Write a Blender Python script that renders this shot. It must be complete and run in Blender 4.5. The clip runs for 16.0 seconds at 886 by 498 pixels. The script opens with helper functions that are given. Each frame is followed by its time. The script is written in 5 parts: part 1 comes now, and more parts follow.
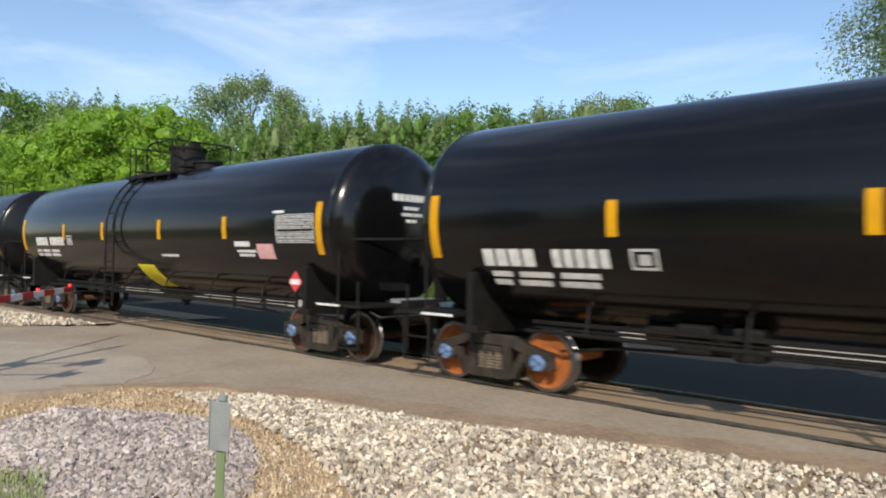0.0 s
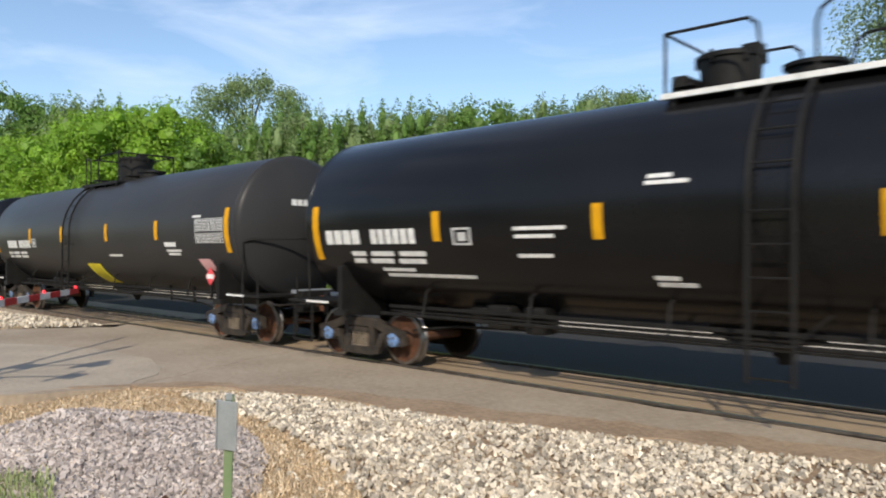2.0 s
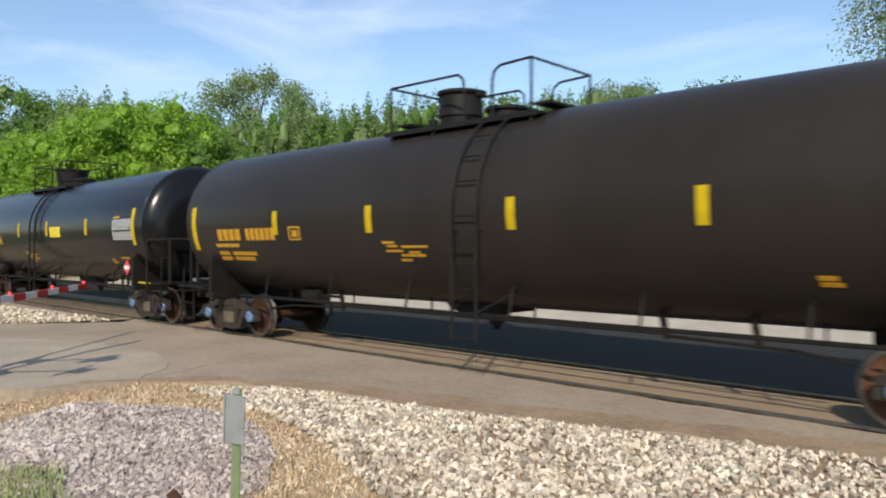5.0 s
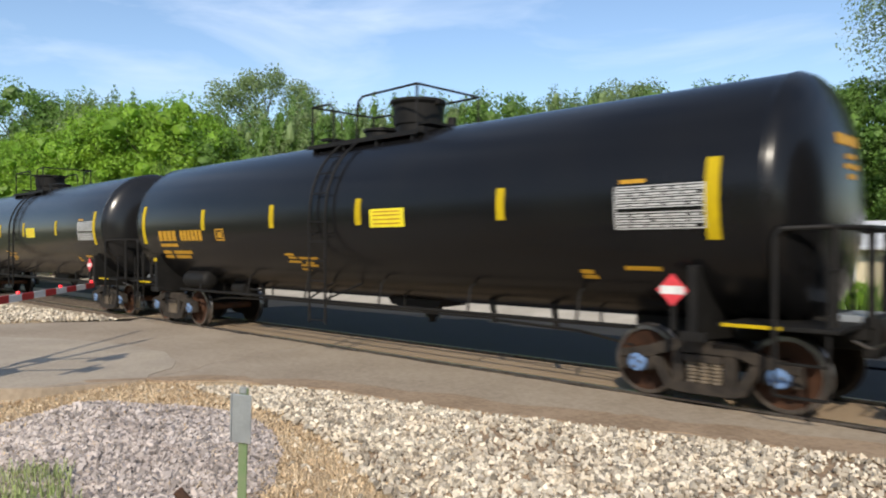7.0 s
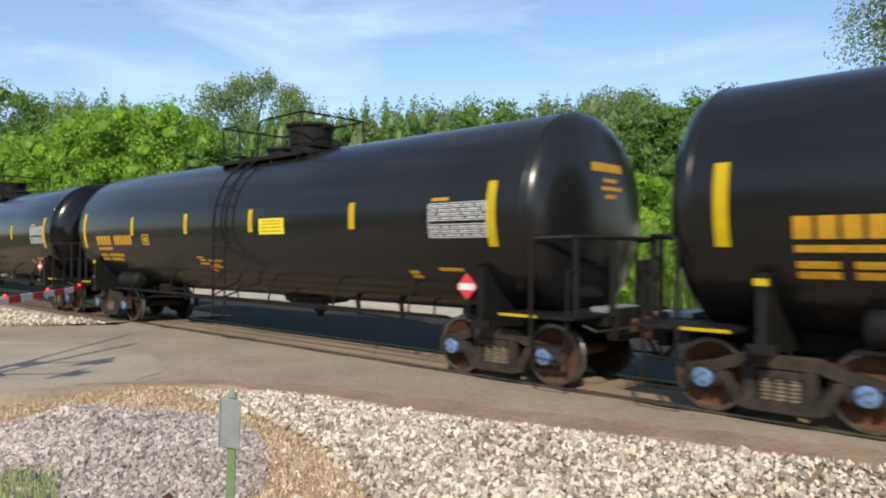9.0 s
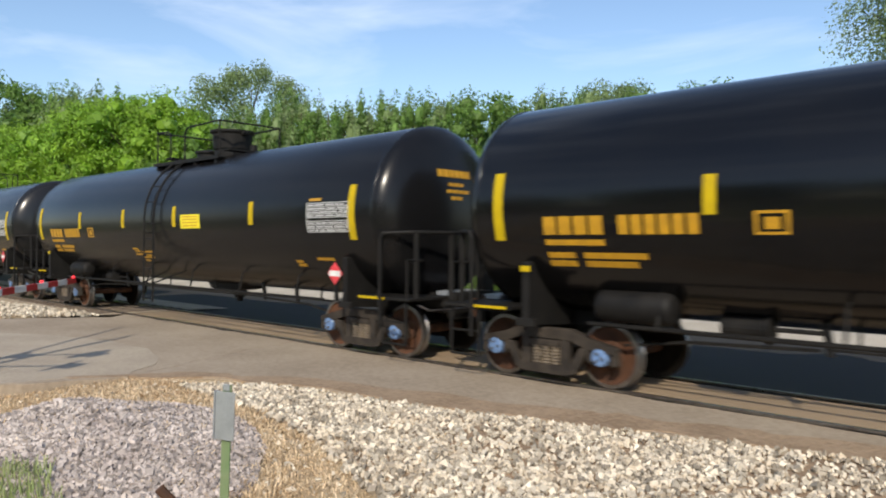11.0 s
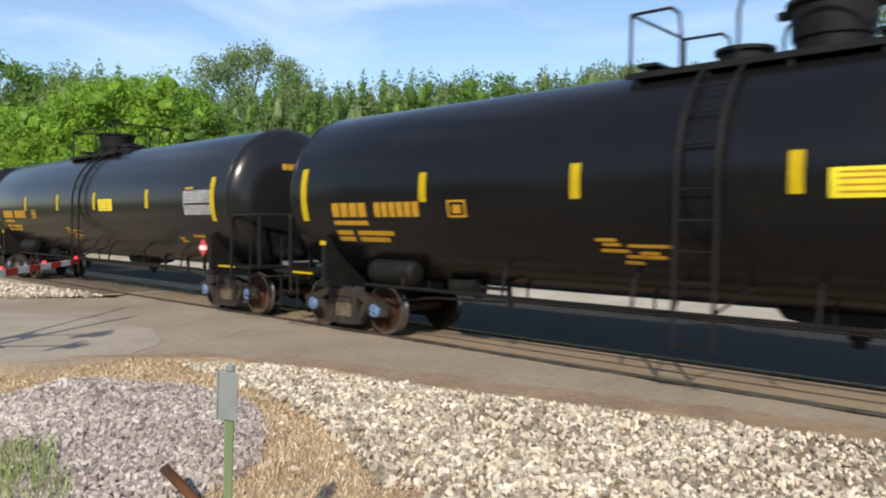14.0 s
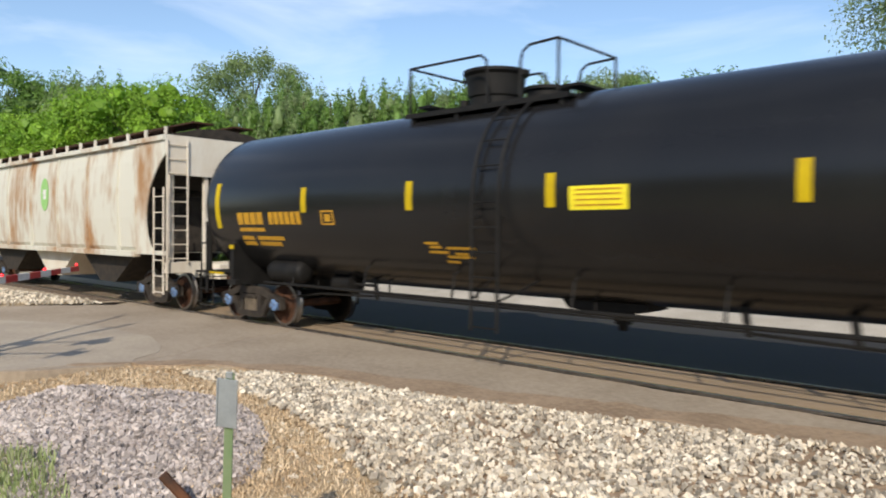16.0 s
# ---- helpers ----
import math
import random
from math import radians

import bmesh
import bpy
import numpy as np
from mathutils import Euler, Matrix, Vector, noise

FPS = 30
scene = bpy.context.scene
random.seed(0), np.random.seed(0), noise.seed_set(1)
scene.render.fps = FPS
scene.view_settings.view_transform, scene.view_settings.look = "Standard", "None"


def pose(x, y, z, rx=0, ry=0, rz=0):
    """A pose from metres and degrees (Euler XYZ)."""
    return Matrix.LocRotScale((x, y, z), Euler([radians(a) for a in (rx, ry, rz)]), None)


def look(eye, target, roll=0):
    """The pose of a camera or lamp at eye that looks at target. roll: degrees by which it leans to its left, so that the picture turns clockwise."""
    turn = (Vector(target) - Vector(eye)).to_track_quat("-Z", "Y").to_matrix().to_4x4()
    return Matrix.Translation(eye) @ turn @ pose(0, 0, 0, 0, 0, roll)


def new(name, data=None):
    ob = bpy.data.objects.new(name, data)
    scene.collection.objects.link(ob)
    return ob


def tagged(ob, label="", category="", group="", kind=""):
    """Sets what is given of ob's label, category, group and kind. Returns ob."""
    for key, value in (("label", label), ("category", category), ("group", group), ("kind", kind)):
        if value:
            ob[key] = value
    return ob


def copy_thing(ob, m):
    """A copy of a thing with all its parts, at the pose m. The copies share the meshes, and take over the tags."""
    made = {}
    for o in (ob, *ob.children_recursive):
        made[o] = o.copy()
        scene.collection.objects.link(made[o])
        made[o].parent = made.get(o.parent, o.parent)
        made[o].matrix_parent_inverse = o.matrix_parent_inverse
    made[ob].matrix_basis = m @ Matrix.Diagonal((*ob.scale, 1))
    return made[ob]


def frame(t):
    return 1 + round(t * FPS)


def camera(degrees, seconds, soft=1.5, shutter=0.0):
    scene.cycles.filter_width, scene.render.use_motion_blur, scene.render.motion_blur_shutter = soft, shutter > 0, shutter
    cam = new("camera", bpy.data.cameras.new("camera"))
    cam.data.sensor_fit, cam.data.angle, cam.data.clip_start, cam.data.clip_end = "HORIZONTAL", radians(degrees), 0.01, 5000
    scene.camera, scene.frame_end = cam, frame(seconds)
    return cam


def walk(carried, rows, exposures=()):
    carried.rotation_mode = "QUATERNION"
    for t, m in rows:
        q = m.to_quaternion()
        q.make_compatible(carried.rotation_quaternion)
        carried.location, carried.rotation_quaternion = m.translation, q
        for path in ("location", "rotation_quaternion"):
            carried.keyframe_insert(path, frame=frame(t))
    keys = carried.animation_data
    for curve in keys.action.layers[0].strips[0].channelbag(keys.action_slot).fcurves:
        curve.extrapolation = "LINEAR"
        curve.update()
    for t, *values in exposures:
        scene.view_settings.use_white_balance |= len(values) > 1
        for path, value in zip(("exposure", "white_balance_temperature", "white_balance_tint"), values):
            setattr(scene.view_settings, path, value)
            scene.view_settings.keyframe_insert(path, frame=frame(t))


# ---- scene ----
cam = camera(63.0, 16.0, soft=2.0, shutter=0.15)
EYE = (0.0, -9.648, 1.956)


def aim(yaw, pitch, roll):
    """The camera's pose at its fixed place: yaw to the left of +y, pitch up, lean."""
    a, b = radians(yaw), radians(pitch)
    way = Vector((-math.sin(a) * math.cos(b), math.cos(a) * math.cos(b), math.sin(b)))
    return look(EYE, Vector(EYE) + way, roll)


PATH = [(0.0, 42.411, 0.614, 0.936), (0.5, 42.564, 0.548, 0.62), (1.0, 42.577, 0.203, 0.347),
        (1.5, 42.646, 0.255, 0.076), (2.0, 42.734, 0.341, 0.12), (2.5, 42.832, 0.363, 0.256),
        (3.0, 42.875, 0.302, 0.118), (3.5, 42.912, 0.042, 0.01), (4.0, 42.997, -0.055, 0.044),
        (6.5, 43.553, -0.183, -0.226), (7.0, 43.717, -0.158, -0.043), (7.5, 43.702, -0.078, 0.009),
        (8.0, 43.429, 0.067, 0.188), (8.5, 43.093, 0.153, 0.19), (9.0, 42.971, 0.236, 0.258),
        (11.5, 42.539, -0.606, 0.379), (12.0, 42.616, -1.029, 0.313), (12.5, 42.695, -1.322, 0.431),
        (13.0, 42.79, -1.492, 0.572), (13.5, 42.807, -1.638, 0.555), (14.0, 42.742, -1.759, 0.593),
        (14.5, 42.614, -1.841, 0.577), (15.0, 42.618, -1.817, 0.644), (15.5, 42.654, -1.522, 0.596),
        (16.0, 42.756, -1.181, 0.614)]
walk(cam, [(t, aim(*a)) for t, *a in PATH])
scene.view_settings.exposure = 0.2

# ---- sky and sun ----
SUN_TO = Vector((0.55, -0.835, 0.0)) * math.cos(radians(35)) + Vector((0, 0, math.sin(radians(35))))
world = bpy.data.worlds.new("world")
scene.world = world
world.use_nodes = True
wn, wl = world.node_tree.nodes, world.node_tree.links
sky = wn.new("ShaderNodeTexSky")
sky.sky_type, sky.sun_disc = "NISHITA", False
sky.sun_elevation, sky.sun_rotation = radians(35), math.atan2(SUN_TO.x, SUN_TO.y)
sky.air_density, sky.dust_density, sky.ozone_density = 1.0, 0.55, 2.0
co = wn.new("ShaderNodeTexCoord")
mp = wn.new("ShaderNodeMapping")
mp.inputs["Scale"].default_value = (1.0, 2.6, 7.0)
mp.inputs["Rotation"].default_value = (0.25, 0.35, 0.6)
ns = wn.new("ShaderNodeTexNoise")
ns.inputs["Scale"].default_value, ns.inputs["Detail"].default_value = 1.7, 7.0
ns.inputs["Roughness"].default_value, ns.inputs["Distortion"].default_value = 0.55, 0.5
ramp = wn.new("ShaderNodeMapRange")
ramp.inputs["From Min"].default_value, ramp.inputs["From Max"].default_value = 0.47, 0.80
ramp.inputs["To Max"].default_value = 0.6
mixc = wn.new("ShaderNodeMix")
mixc.data_type = "RGBA"
mixc.inputs["B"].default_value = (5.8, 6.5, 7.7, 1)
wl.new(co.outputs["Generated"], mp.inputs["Vector"])
wl.new(mp.outputs["Vector"], ns.inputs["Vector"])
wl.new(ns.outputs["Fac"], ramp.inputs["Value"])
wl.new(ramp.outputs["Result"], mixc.inputs["Factor"])
wl.new(sky.outputs["Color"], mixc.inputs["A"])
wl.new(mixc.outputs["Result"], wn["Background"].inputs["Color"])
wn["Background"].inputs["Strength"].default_value = 0.15
sun = new("sun", bpy.data.lights.new("sun", "SUN"))
sun.data.energy, sun.data.angle, sun.data.color = 3.8, radians(0.53), (1.0, 0.90, 0.755)
sun.matrix_world = look(SUN_TO * 60, (0, 0, 0))

# ---- materials ----


def material(name, a, b=None, rough=0.6, metal=0.0, scale=6.0, fine=60.0, bump=0.0, island=0.0, stretch=(1, 1, 1),
             rough_var=0.12, thick=0.35, glow=None, coat=0.0, sheen_split=0.5, per_object=0.0, gloss=0.5, spread=0.22):
    """A worn surface: two colours mixed by coarse and fine noise, uneven gloss, fine relief."""
    m = bpy.data.materials.new(name)
    m.use_nodes = True
    n, l = m.node_tree.nodes, m.node_tree.links
    p = n["Principled BSDF"]
    b = b or tuple(c * 0.75 for c in a)
    tc = n.new("ShaderNodeTexCoord")
    mpn = n.new("ShaderNodeMapping")
    mpn.inputs["Scale"].default_value = stretch
    l.new(tc.outputs["Object"], mpn.inputs["Vector"])
    big, small = n.new("ShaderNodeTexNoise"), n.new("ShaderNodeTexNoise")
    for t, s in ((big, scale), (small, fine)):
        t.inputs["Scale"].default_value, t.inputs["Detail"].default_value = s, 5.0
        l.new(mpn.outputs["Vector"], t.inputs["Vector"])
    add = n.new("ShaderNodeMath")
    add.operation = "MULTIPLY_ADD"
    add.inputs[1].default_value = thick
    l.new(small.outputs["Fac"], add.inputs[0])
    l.new(big.outputs["Fac"], add.inputs[2])
    rng = n.new("ShaderNodeMapRange")
    rng.inputs["From Min"].default_value = sheen_split - spread + thick * 0.5
    rng.inputs["From Max"].default_value = sheen_split + spread + thick * 0.5
    l.new(add.outputs[0], rng.inputs["Value"])
    mix = n.new("ShaderNodeMix")
    mix.data_type = "RGBA"
    mix.inputs["A"].default_value, mix.inputs["B"].default_value = (*a, 1), (*b, 1)
    l.new(rng.outputs["Result"], mix.inputs["Factor"])
    colour = mix.outputs["Result"]
    for amount, node, out in ((island, "ShaderNodeNewGeometry", "Random Per Island"), (per_object, "ShaderNodeObjectInfo", "Random")):
        if amount:
            g = n.new(node)
            hsv = n.new("ShaderNodeHueSaturation")
            r2 = n.new("ShaderNodeMapRange")
            r2.inputs["To Min"].default_value, r2.inputs["To Max"].default_value = 1 - amount, 1 + amount
            l.new(g.outputs[out], r2.inputs["Value"])
            l.new(r2.outputs["Result"], hsv.inputs["Value"])
            l.new(colour, hsv.inputs["Color"])
            colour = hsv.outputs["Color"]
    l.new(colour, p.inputs["Base Color"])
    rr = n.new("ShaderNodeMapRange")
    rr.inputs["To Min"].default_value, rr.inputs["To Max"].default_value = max(0.02, rough - rough_var), min(1, rough + rough_var)
    l.new(big.outputs["Fac"], rr.inputs["Value"])
    l.new(rr.outputs["Result"], p.inputs["Roughness"])
    p.inputs["Metallic"].default_value = metal
    p.inputs["Coat Weight"].default_value = coat
    p.inputs["Specular IOR Level"].default_value = gloss
    if bump:
        bp = n.new("ShaderNodeBump")
        bp.inputs["Strength"].default_value, bp.inputs["Distance"].default_value = bump, 0.02
        l.new(add.outputs[0], bp.inputs["Height"])
        l.new(bp.outputs["Normal"], p.inputs["Normal"])
    if glow:
        p.inputs["Emission Color"].default_value = (*a, 1)
        p.inputs["Emission Strength"].default_value = glow
    return m


def leaf_material(name, a, b):
    m = material(name, a, b, rough=0.55, scale=0.35, fine=3.0, island=0.35)
    n, l = m.node_tree.nodes, m.node_tree.links
    p = n["Principled BSDF"]
    tr = n.new("ShaderNodeBsdfTranslucent")
    mx = n.new("ShaderNodeMixShader")
    mx.inputs["Fac"].default_value = 0.38
    src = p.inputs["Base Color"].links[0].from_socket
    l.new(src, tr.inputs["Color"])
    l.new(p.outputs["BSDF"], mx.inputs[1])
    l.new(tr.outputs["BSDF"], mx.inputs[2])
    l.new(mx.outputs["Shader"], n["Material Output"].inputs["Surface"])
    return m


BLACK = material("tank_black", (0.0060, 0.0061, 0.0070), (0.0090, 0.0087, 0.0088), rough=0.24, scale=0.9, fine=30, bump=0.008, rough_var=0.05, stretch=(1, 1, 0.5), gloss=0.29)
GLOSSY = material("tank_glossy_black", (0.0035, 0.0036, 0.0045), (0.006, 0.0056, 0.0055), rough=0.17, scale=0.9, fine=30, bump=0.006, rough_var=0.04, stretch=(1, 1, 0.5), gloss=0.40)
BROWNED = material("tank_dusty_brown", (0.021, 0.0182, 0.0160), (0.029, 0.0250, 0.0215), rough=0.33, scale=0.8, fine=30, bump=0.010, stretch=(1, 1, 0.5), gloss=0.15, rough_var=0.06)
MATTE = material("tank_matte_black", (0.027, 0.0272, 0.0290), (0.036, 0.0355, 0.0355), rough=0.36, scale=0.8, fine=30, bump=0.010, stretch=(1, 1, 0.5), gloss=0.12, rough_var=0.06)
FLAT = material("tank_faded_black", (0.0105, 0.0106, 0.0112), (0.0150, 0.0146, 0.0146), rough=0.22, scale=0.8, fine=30, bump=0.008, rough_var=0.05, stretch=(1, 1, 0.5), gloss=0.38)
DARK = material("underframe_black", (0.0080, 0.0078, 0.0078), (0.017, 0.0158, 0.0145), rough=0.6, scale=4, fine=40, bump=0.1, gloss=0.18)
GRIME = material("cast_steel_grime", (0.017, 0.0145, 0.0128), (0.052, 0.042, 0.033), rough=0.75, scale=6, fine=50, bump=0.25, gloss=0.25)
SPRING = material("spring_dusty", (0.17, 0.135, 0.095), (0.10, 0.08, 0.06), rough=0.7, scale=8, fine=60, bump=0.15)
RUST = material("rusty_steel", (0.105, 0.045, 0.023), (0.045, 0.026, 0.018), rough=0.75, scale=5, fine=50, bump=0.2, per_object=0.5, gloss=0.18)
ORANGE_RUST = material("fresh_orange_rust", (0.42, 0.13, 0.030), (0.26, 0.085, 0.028), rough=0.75, scale=5, fine=50, bump=0.2, gloss=0.18)
STEEL = material("worn_steel", (0.27, 0.26, 0.25), (0.15, 0.13, 0.12), rough=0.32, metal=0.9, scale=7, fine=60)
CAPBLUE = material("bearing_cap_blue", (0.1496, 0.2592, 0.4855), (0.0935, 0.1555, 0.2762), rough=0.45, scale=14, fine=70, bump=0.1)
YELLOW = material("reflective_yellow", (0.54, 0.39, 0.005), (0.45, 0.32, 0.007), rough=0.6, scale=5, fine=60, gloss=0.2)
AMBER = material("reflective_amber", (0.66, 0.33, 0.005), (0.55, 0.27, 0.006), rough=0.6, scale=5, fine=60, gloss=0.2)
SIGNYELLOW = material("decal_yellow", (0.85, 0.72, 0.02), (0.74, 0.62, 0.03), rough=0.5, scale=5, fine=60)
LETTERS = material("lettering_yellow", (0.56, 0.30, 0.012), (0.40, 0.21, 0.012), rough=0.55, scale=9, fine=60)
WHITE = material("lettering_white", (0.78, 0.78, 0.76), (0.55, 0.55, 0.53), rough=0.55, scale=9, fine=60)
STENCIL = material("stencil_grey", (0.55, 0.55, 0.54), (0.42, 0.42, 0.41), rough=0.6, scale=12, fine=60)
RED = material("placard_red", (0.70, 0.055, 0.07), (0.55, 0.05, 0.06), rough=0.45, scale=6, fine=60)
PINK = material("notice_pink", (0.72, 0.42, 0.42), (0.62, 0.33, 0.34), rough=0.5, scale=8, fine=60)
CREAM = material("hopper_cream", (0.68, 0.646, 0.5655), (0.561, 0.4845, 0.3828), rough=0.6, scale=0.8, fine=12, bump=0.05, stretch=(1.6, 1.6, 0.35))
STREAK = material("cream_with_rust_streaks", (0.585, 0.570, 0.490), (0.340, 0.185, 0.080), rough=0.65, scale=0.62, fine=3.2, bump=0.04, stretch=(1.5, 0.3, 0.50), sheen_split=0.57, thick=0.55, spread=0.13)
GREEN = material("logo_green", (0.22, 0.50, 0.10), (0.30, 0.52, 0.2), rough=0.6, scale=5)
ASPHALT = material("asphalt_dusty", (0.41, 0.345, 0.262), (0.315, 0.262, 0.200), rough=0.85, scale=0.8, fine=16, bump=0.5, thick=1.0)
APRON = material("dirty_asphalt", (0.365, 0.298, 0.222), (0.262, 0.208, 0.150), rough=0.9, scale=0.5, fine=13, bump=0.6, thick=0.9)
SOIL = material("dry_soil", (0.50, 0.385, 0.235), (0.33, 0.238, 0.138), rough=0.95, scale=1.6, fine=70, bump=0.9, thick=0.9)
MEADOW = material("meadow_ground", (0.10, 0.13, 0.045), (0.17, 0.16, 0.07), rough=0.95, scale=0.3, fine=8, bump=0.5)
YARD = material("pale_gravel_ground", (0.4992, 0.4514, 0.374), (0.3276, 0.2886, 0.2312), rough=0.95, scale=0.6, fine=28, bump=0.6, thick=0.7)
INFILL = material("tan_infill", (0.336, 0.247, 0.1591), (0.256, 0.1862, 0.1184), rough=0.9, scale=0.7, fine=60, bump=0.4, thick=0.7)
DIRT = material("brown_dirt", (0.23, 0.160, 0.100), (0.34, 0.245, 0.160), rough=0.95, scale=1.5, fine=14, bump=0.9, thick=1.2)
# dark ground taken down to near black to carry the train's shade
CINDER_SHADE = material("cinder_with_train_shade", (0.0144, 0.01392, 0.0144), (0.024, 0.02256, 0.0216), rough=0.9, scale=0.7, fine=30, bump=0.5, thick=0.6)
BALLAST = material("ballast_brown", (0.42, 0.34, 0.24), (0.28, 0.22, 0.155), rough=0.95, scale=2.0, fine=26, bump=0.8, thick=0.8)
LIMESTONE = material("white_limestone", (0.62, 0.56, 0.455), (0.37, 0.305, 0.225), rough=0.9, scale=3, fine=40, bump=0.3, island=0.6)
GREYROCK = material("grey_crushed_rock", (0.47, 0.415, 0.380), (0.310, 0.264, 0.240), rough=0.9, scale=3, fine=40, bump=0.3, island=0.5)
STRAW = material("dry_straw", (0.68, 0.54, 0.36), (0.46, 0.325, 0.19), rough=0.8, scale=2, fine=20, island=0.45)
GRASS = leaf_material("green_grass", (0.29, 0.39, 0.13), (0.50, 0.50, 0.28))
WEED = leaf_material("tall_weeds", (0.13, 0.24, 0.035), (0.20, 0.28, 0.07))
LEAF_LIGHT = leaf_material("leaves_bright_green", (0.275, 0.44, 0.033), (0.154, 0.308, 0.0286))
LEAF_MID = leaf_material("leaves_mid_green", (0.1604, 0.2792, 0.04752), (0.101, 0.196, 0.03802))
LEAF_DARK = leaf_material("leaves_dull_green", (0.2424, 0.3306, 0.1307), (0.1576, 0.2308, 0.08494))
BARK = material("bark", (0.12, 0.09, 0.065), (0.07, 0.05, 0.04), rough=0.9, scale=3, fine=25, bump=0.6, stretch=(3, 3, 0.6))
ZINC = material("galvanised_plate", (0.50, 0.53, 0.56), (0.36, 0.38, 0.41), rough=0.42, metal=0.6, scale=9, fine=70)
POSTGREEN = material("post_green", (0.13, 0.20, 0.09), (0.18, 0.22, 0.12), rough=0.6, scale=9, fine=60, bump=0.1)
GATEWHITE = material("gate_white", (0.72, 0.72, 0.70), (0.55, 0.55, 0.53), rough=0.5, scale=5)
GATERED = material("gate_red", (0.48, 0.03, 0.03), (0.36, 0.03, 0.03), rough=0.5, scale=5)
LAMPRED = material("gate_lamp_red", (1.0, 0.03, 0.04), (0.9, 0.02, 0.03), rough=0.3, glow=1.1)
SIDING = material("house_siding", (0.66, 0.58, 0.40), (0.58, 0.50, 0.34), rough=0.7, scale=2, fine=20)
ROOFING = material("house_roof_pale", (0.62, 0.63, 0.64), (0.50, 0.51, 0.53), rough=0.6, scale=2, fine=20)
TIMBER = material("sleeper_timber", (0.10, 0.075, 0.055), (0.16, 0.12, 0.09), rough=0.9, scale=4, fine=40, bump=0.5, stretch=(4, 1, 4))
GLASS = material("window_dark_glass", (0.03, 0.035, 0.04), (0.04, 0.05, 0.06), rough=0.08)

# ---- mesh helpers ----


def mesh_of(name, bm, mats, smooth=False):
    me = bpy.data.meshes.new(name)
    bmesh.ops.recalc_face_normals(bm, faces=bm.faces)
    bm.to_mesh(me)
    bm.free()
    for m in mats if isinstance(mats, (list, tuple)) else [mats]:
        me.materials.append(m)
    if smooth:
        me.polygons.foreach_set("use_smooth", [True] * len(me.polygons))
    return me


def part(name, bm, mats, parent, label="", smooth=False, at=None):
    ob = new(name, mesh_of(name, bm, mats, smooth))
    ob.parent = parent
    if at is not None:
        ob.matrix_basis = at
    return tagged(ob, label)


def thing(name, label, category, group="", at=None, kind=""):
    ob = tagged(new(name), label, category, group, kind)
    if at is not None:
        ob.matrix_basis = at
    return ob


def box(bm, x0, x1, y0, y1, z0, z1, bevel=0.0, turn=None):
    made = bmesh.ops.create_cube(bm, size=1, matrix=Matrix.Translation(((x0 + x1) / 2, (y0 + y1) / 2, (z0 + z1) / 2))
                                 @ (turn or Matrix()) @ Matrix.Diagonal((abs(x1 - x0), abs(y1 - y0), abs(z1 - z0), 1)))
    if bevel:
        edges = list({e for v in made["verts"] for e in v.link_edges})
        bmesh.ops.bevel(bm, geom=edges, offset=bevel, segments=2, affect="EDGES", profile=0.6)


def rod(bm, a, b, r, seg=8, r2=None):
    a, b = Vector(a), Vector(b)
    d = b - a
    bmesh.ops.create_cone(bm, cap_ends=True, segments=seg, radius1=r, radius2=r if r2 is None else r2, depth=d.length,
                          matrix=Matrix.Translation((a + b) / 2) @ d.to_track_quat("Z", "Y").to_matrix().to_4x4())


def pipe(bm, points, r, seg=6):
    for a, b in zip(points, points[1:]):
        rod(bm, a, b, r, seg)


def lathe(bm, profile, axis="X", seg=32, mats=None, centre=(0, 0, 0)):
    """Turn a profile of (along, radius) round an axis."""
    rings = []
    for s, r in profile:
        ring = []
        for i in range(seg):
            a = 2 * math.pi * i / seg
            c, d = r * math.cos(a), r * math.sin(a)
            v = {"X": (s, c, d), "Y": (c, s, d), "Z": (c, d, s)}[axis]
            ring.append(bm.verts.new(Vector(v) + Vector(centre)))
        rings.append(ring)
    for k, (p, q) in enumerate(zip(rings, rings[1:])):
        for i in range(seg):
            f = bm.faces.new((p[i], p[(i + 1) % seg], q[(i + 1) % seg], q[i]))
            if mats:
                f.material_index = mats[k]
    for ring in (rings[0], rings[-1]):
        f = bm.faces.new(ring)
        if mats:
            f.material_index = mats[0] if ring is rings[0] else mats[-1]


def prism(bm, outline, lo, hi, axis="Y"):
    """Extrude a flat outline between two places along an axis. Outline is (x, z) for Y, (y, z) for X, (x, y) for Z."""
    def at(u, v, w):
        return {"Y": (u, w, v), "X": (w, u, v), "Z": (u, v, w)}[axis]
    p = [bm.verts.new(at(u, v, lo)) for u, v in outline]
    q = [bm.verts.new(at(u, v, hi)) for u, v in outline]
    bm.faces.new(p)
    bm.faces.new(q)
    for i in range(len(p)):
        j = (i + 1) % len(p)
        bm.faces.new((p[i], p[j], q[j], q[i]))


# ---- the tank car ----
PITCH, TRUCK, RADIUS, AXIS = 18.125, 7.0, 1.575, 2.54


def head_depth(r):
    """How far the dished end stands out at a distance from the axis: a tight knuckle and a flatter crown."""
    return 0.53 * math.sqrt(max(0.0, 1 - (r / RADIUS) ** 2.35))


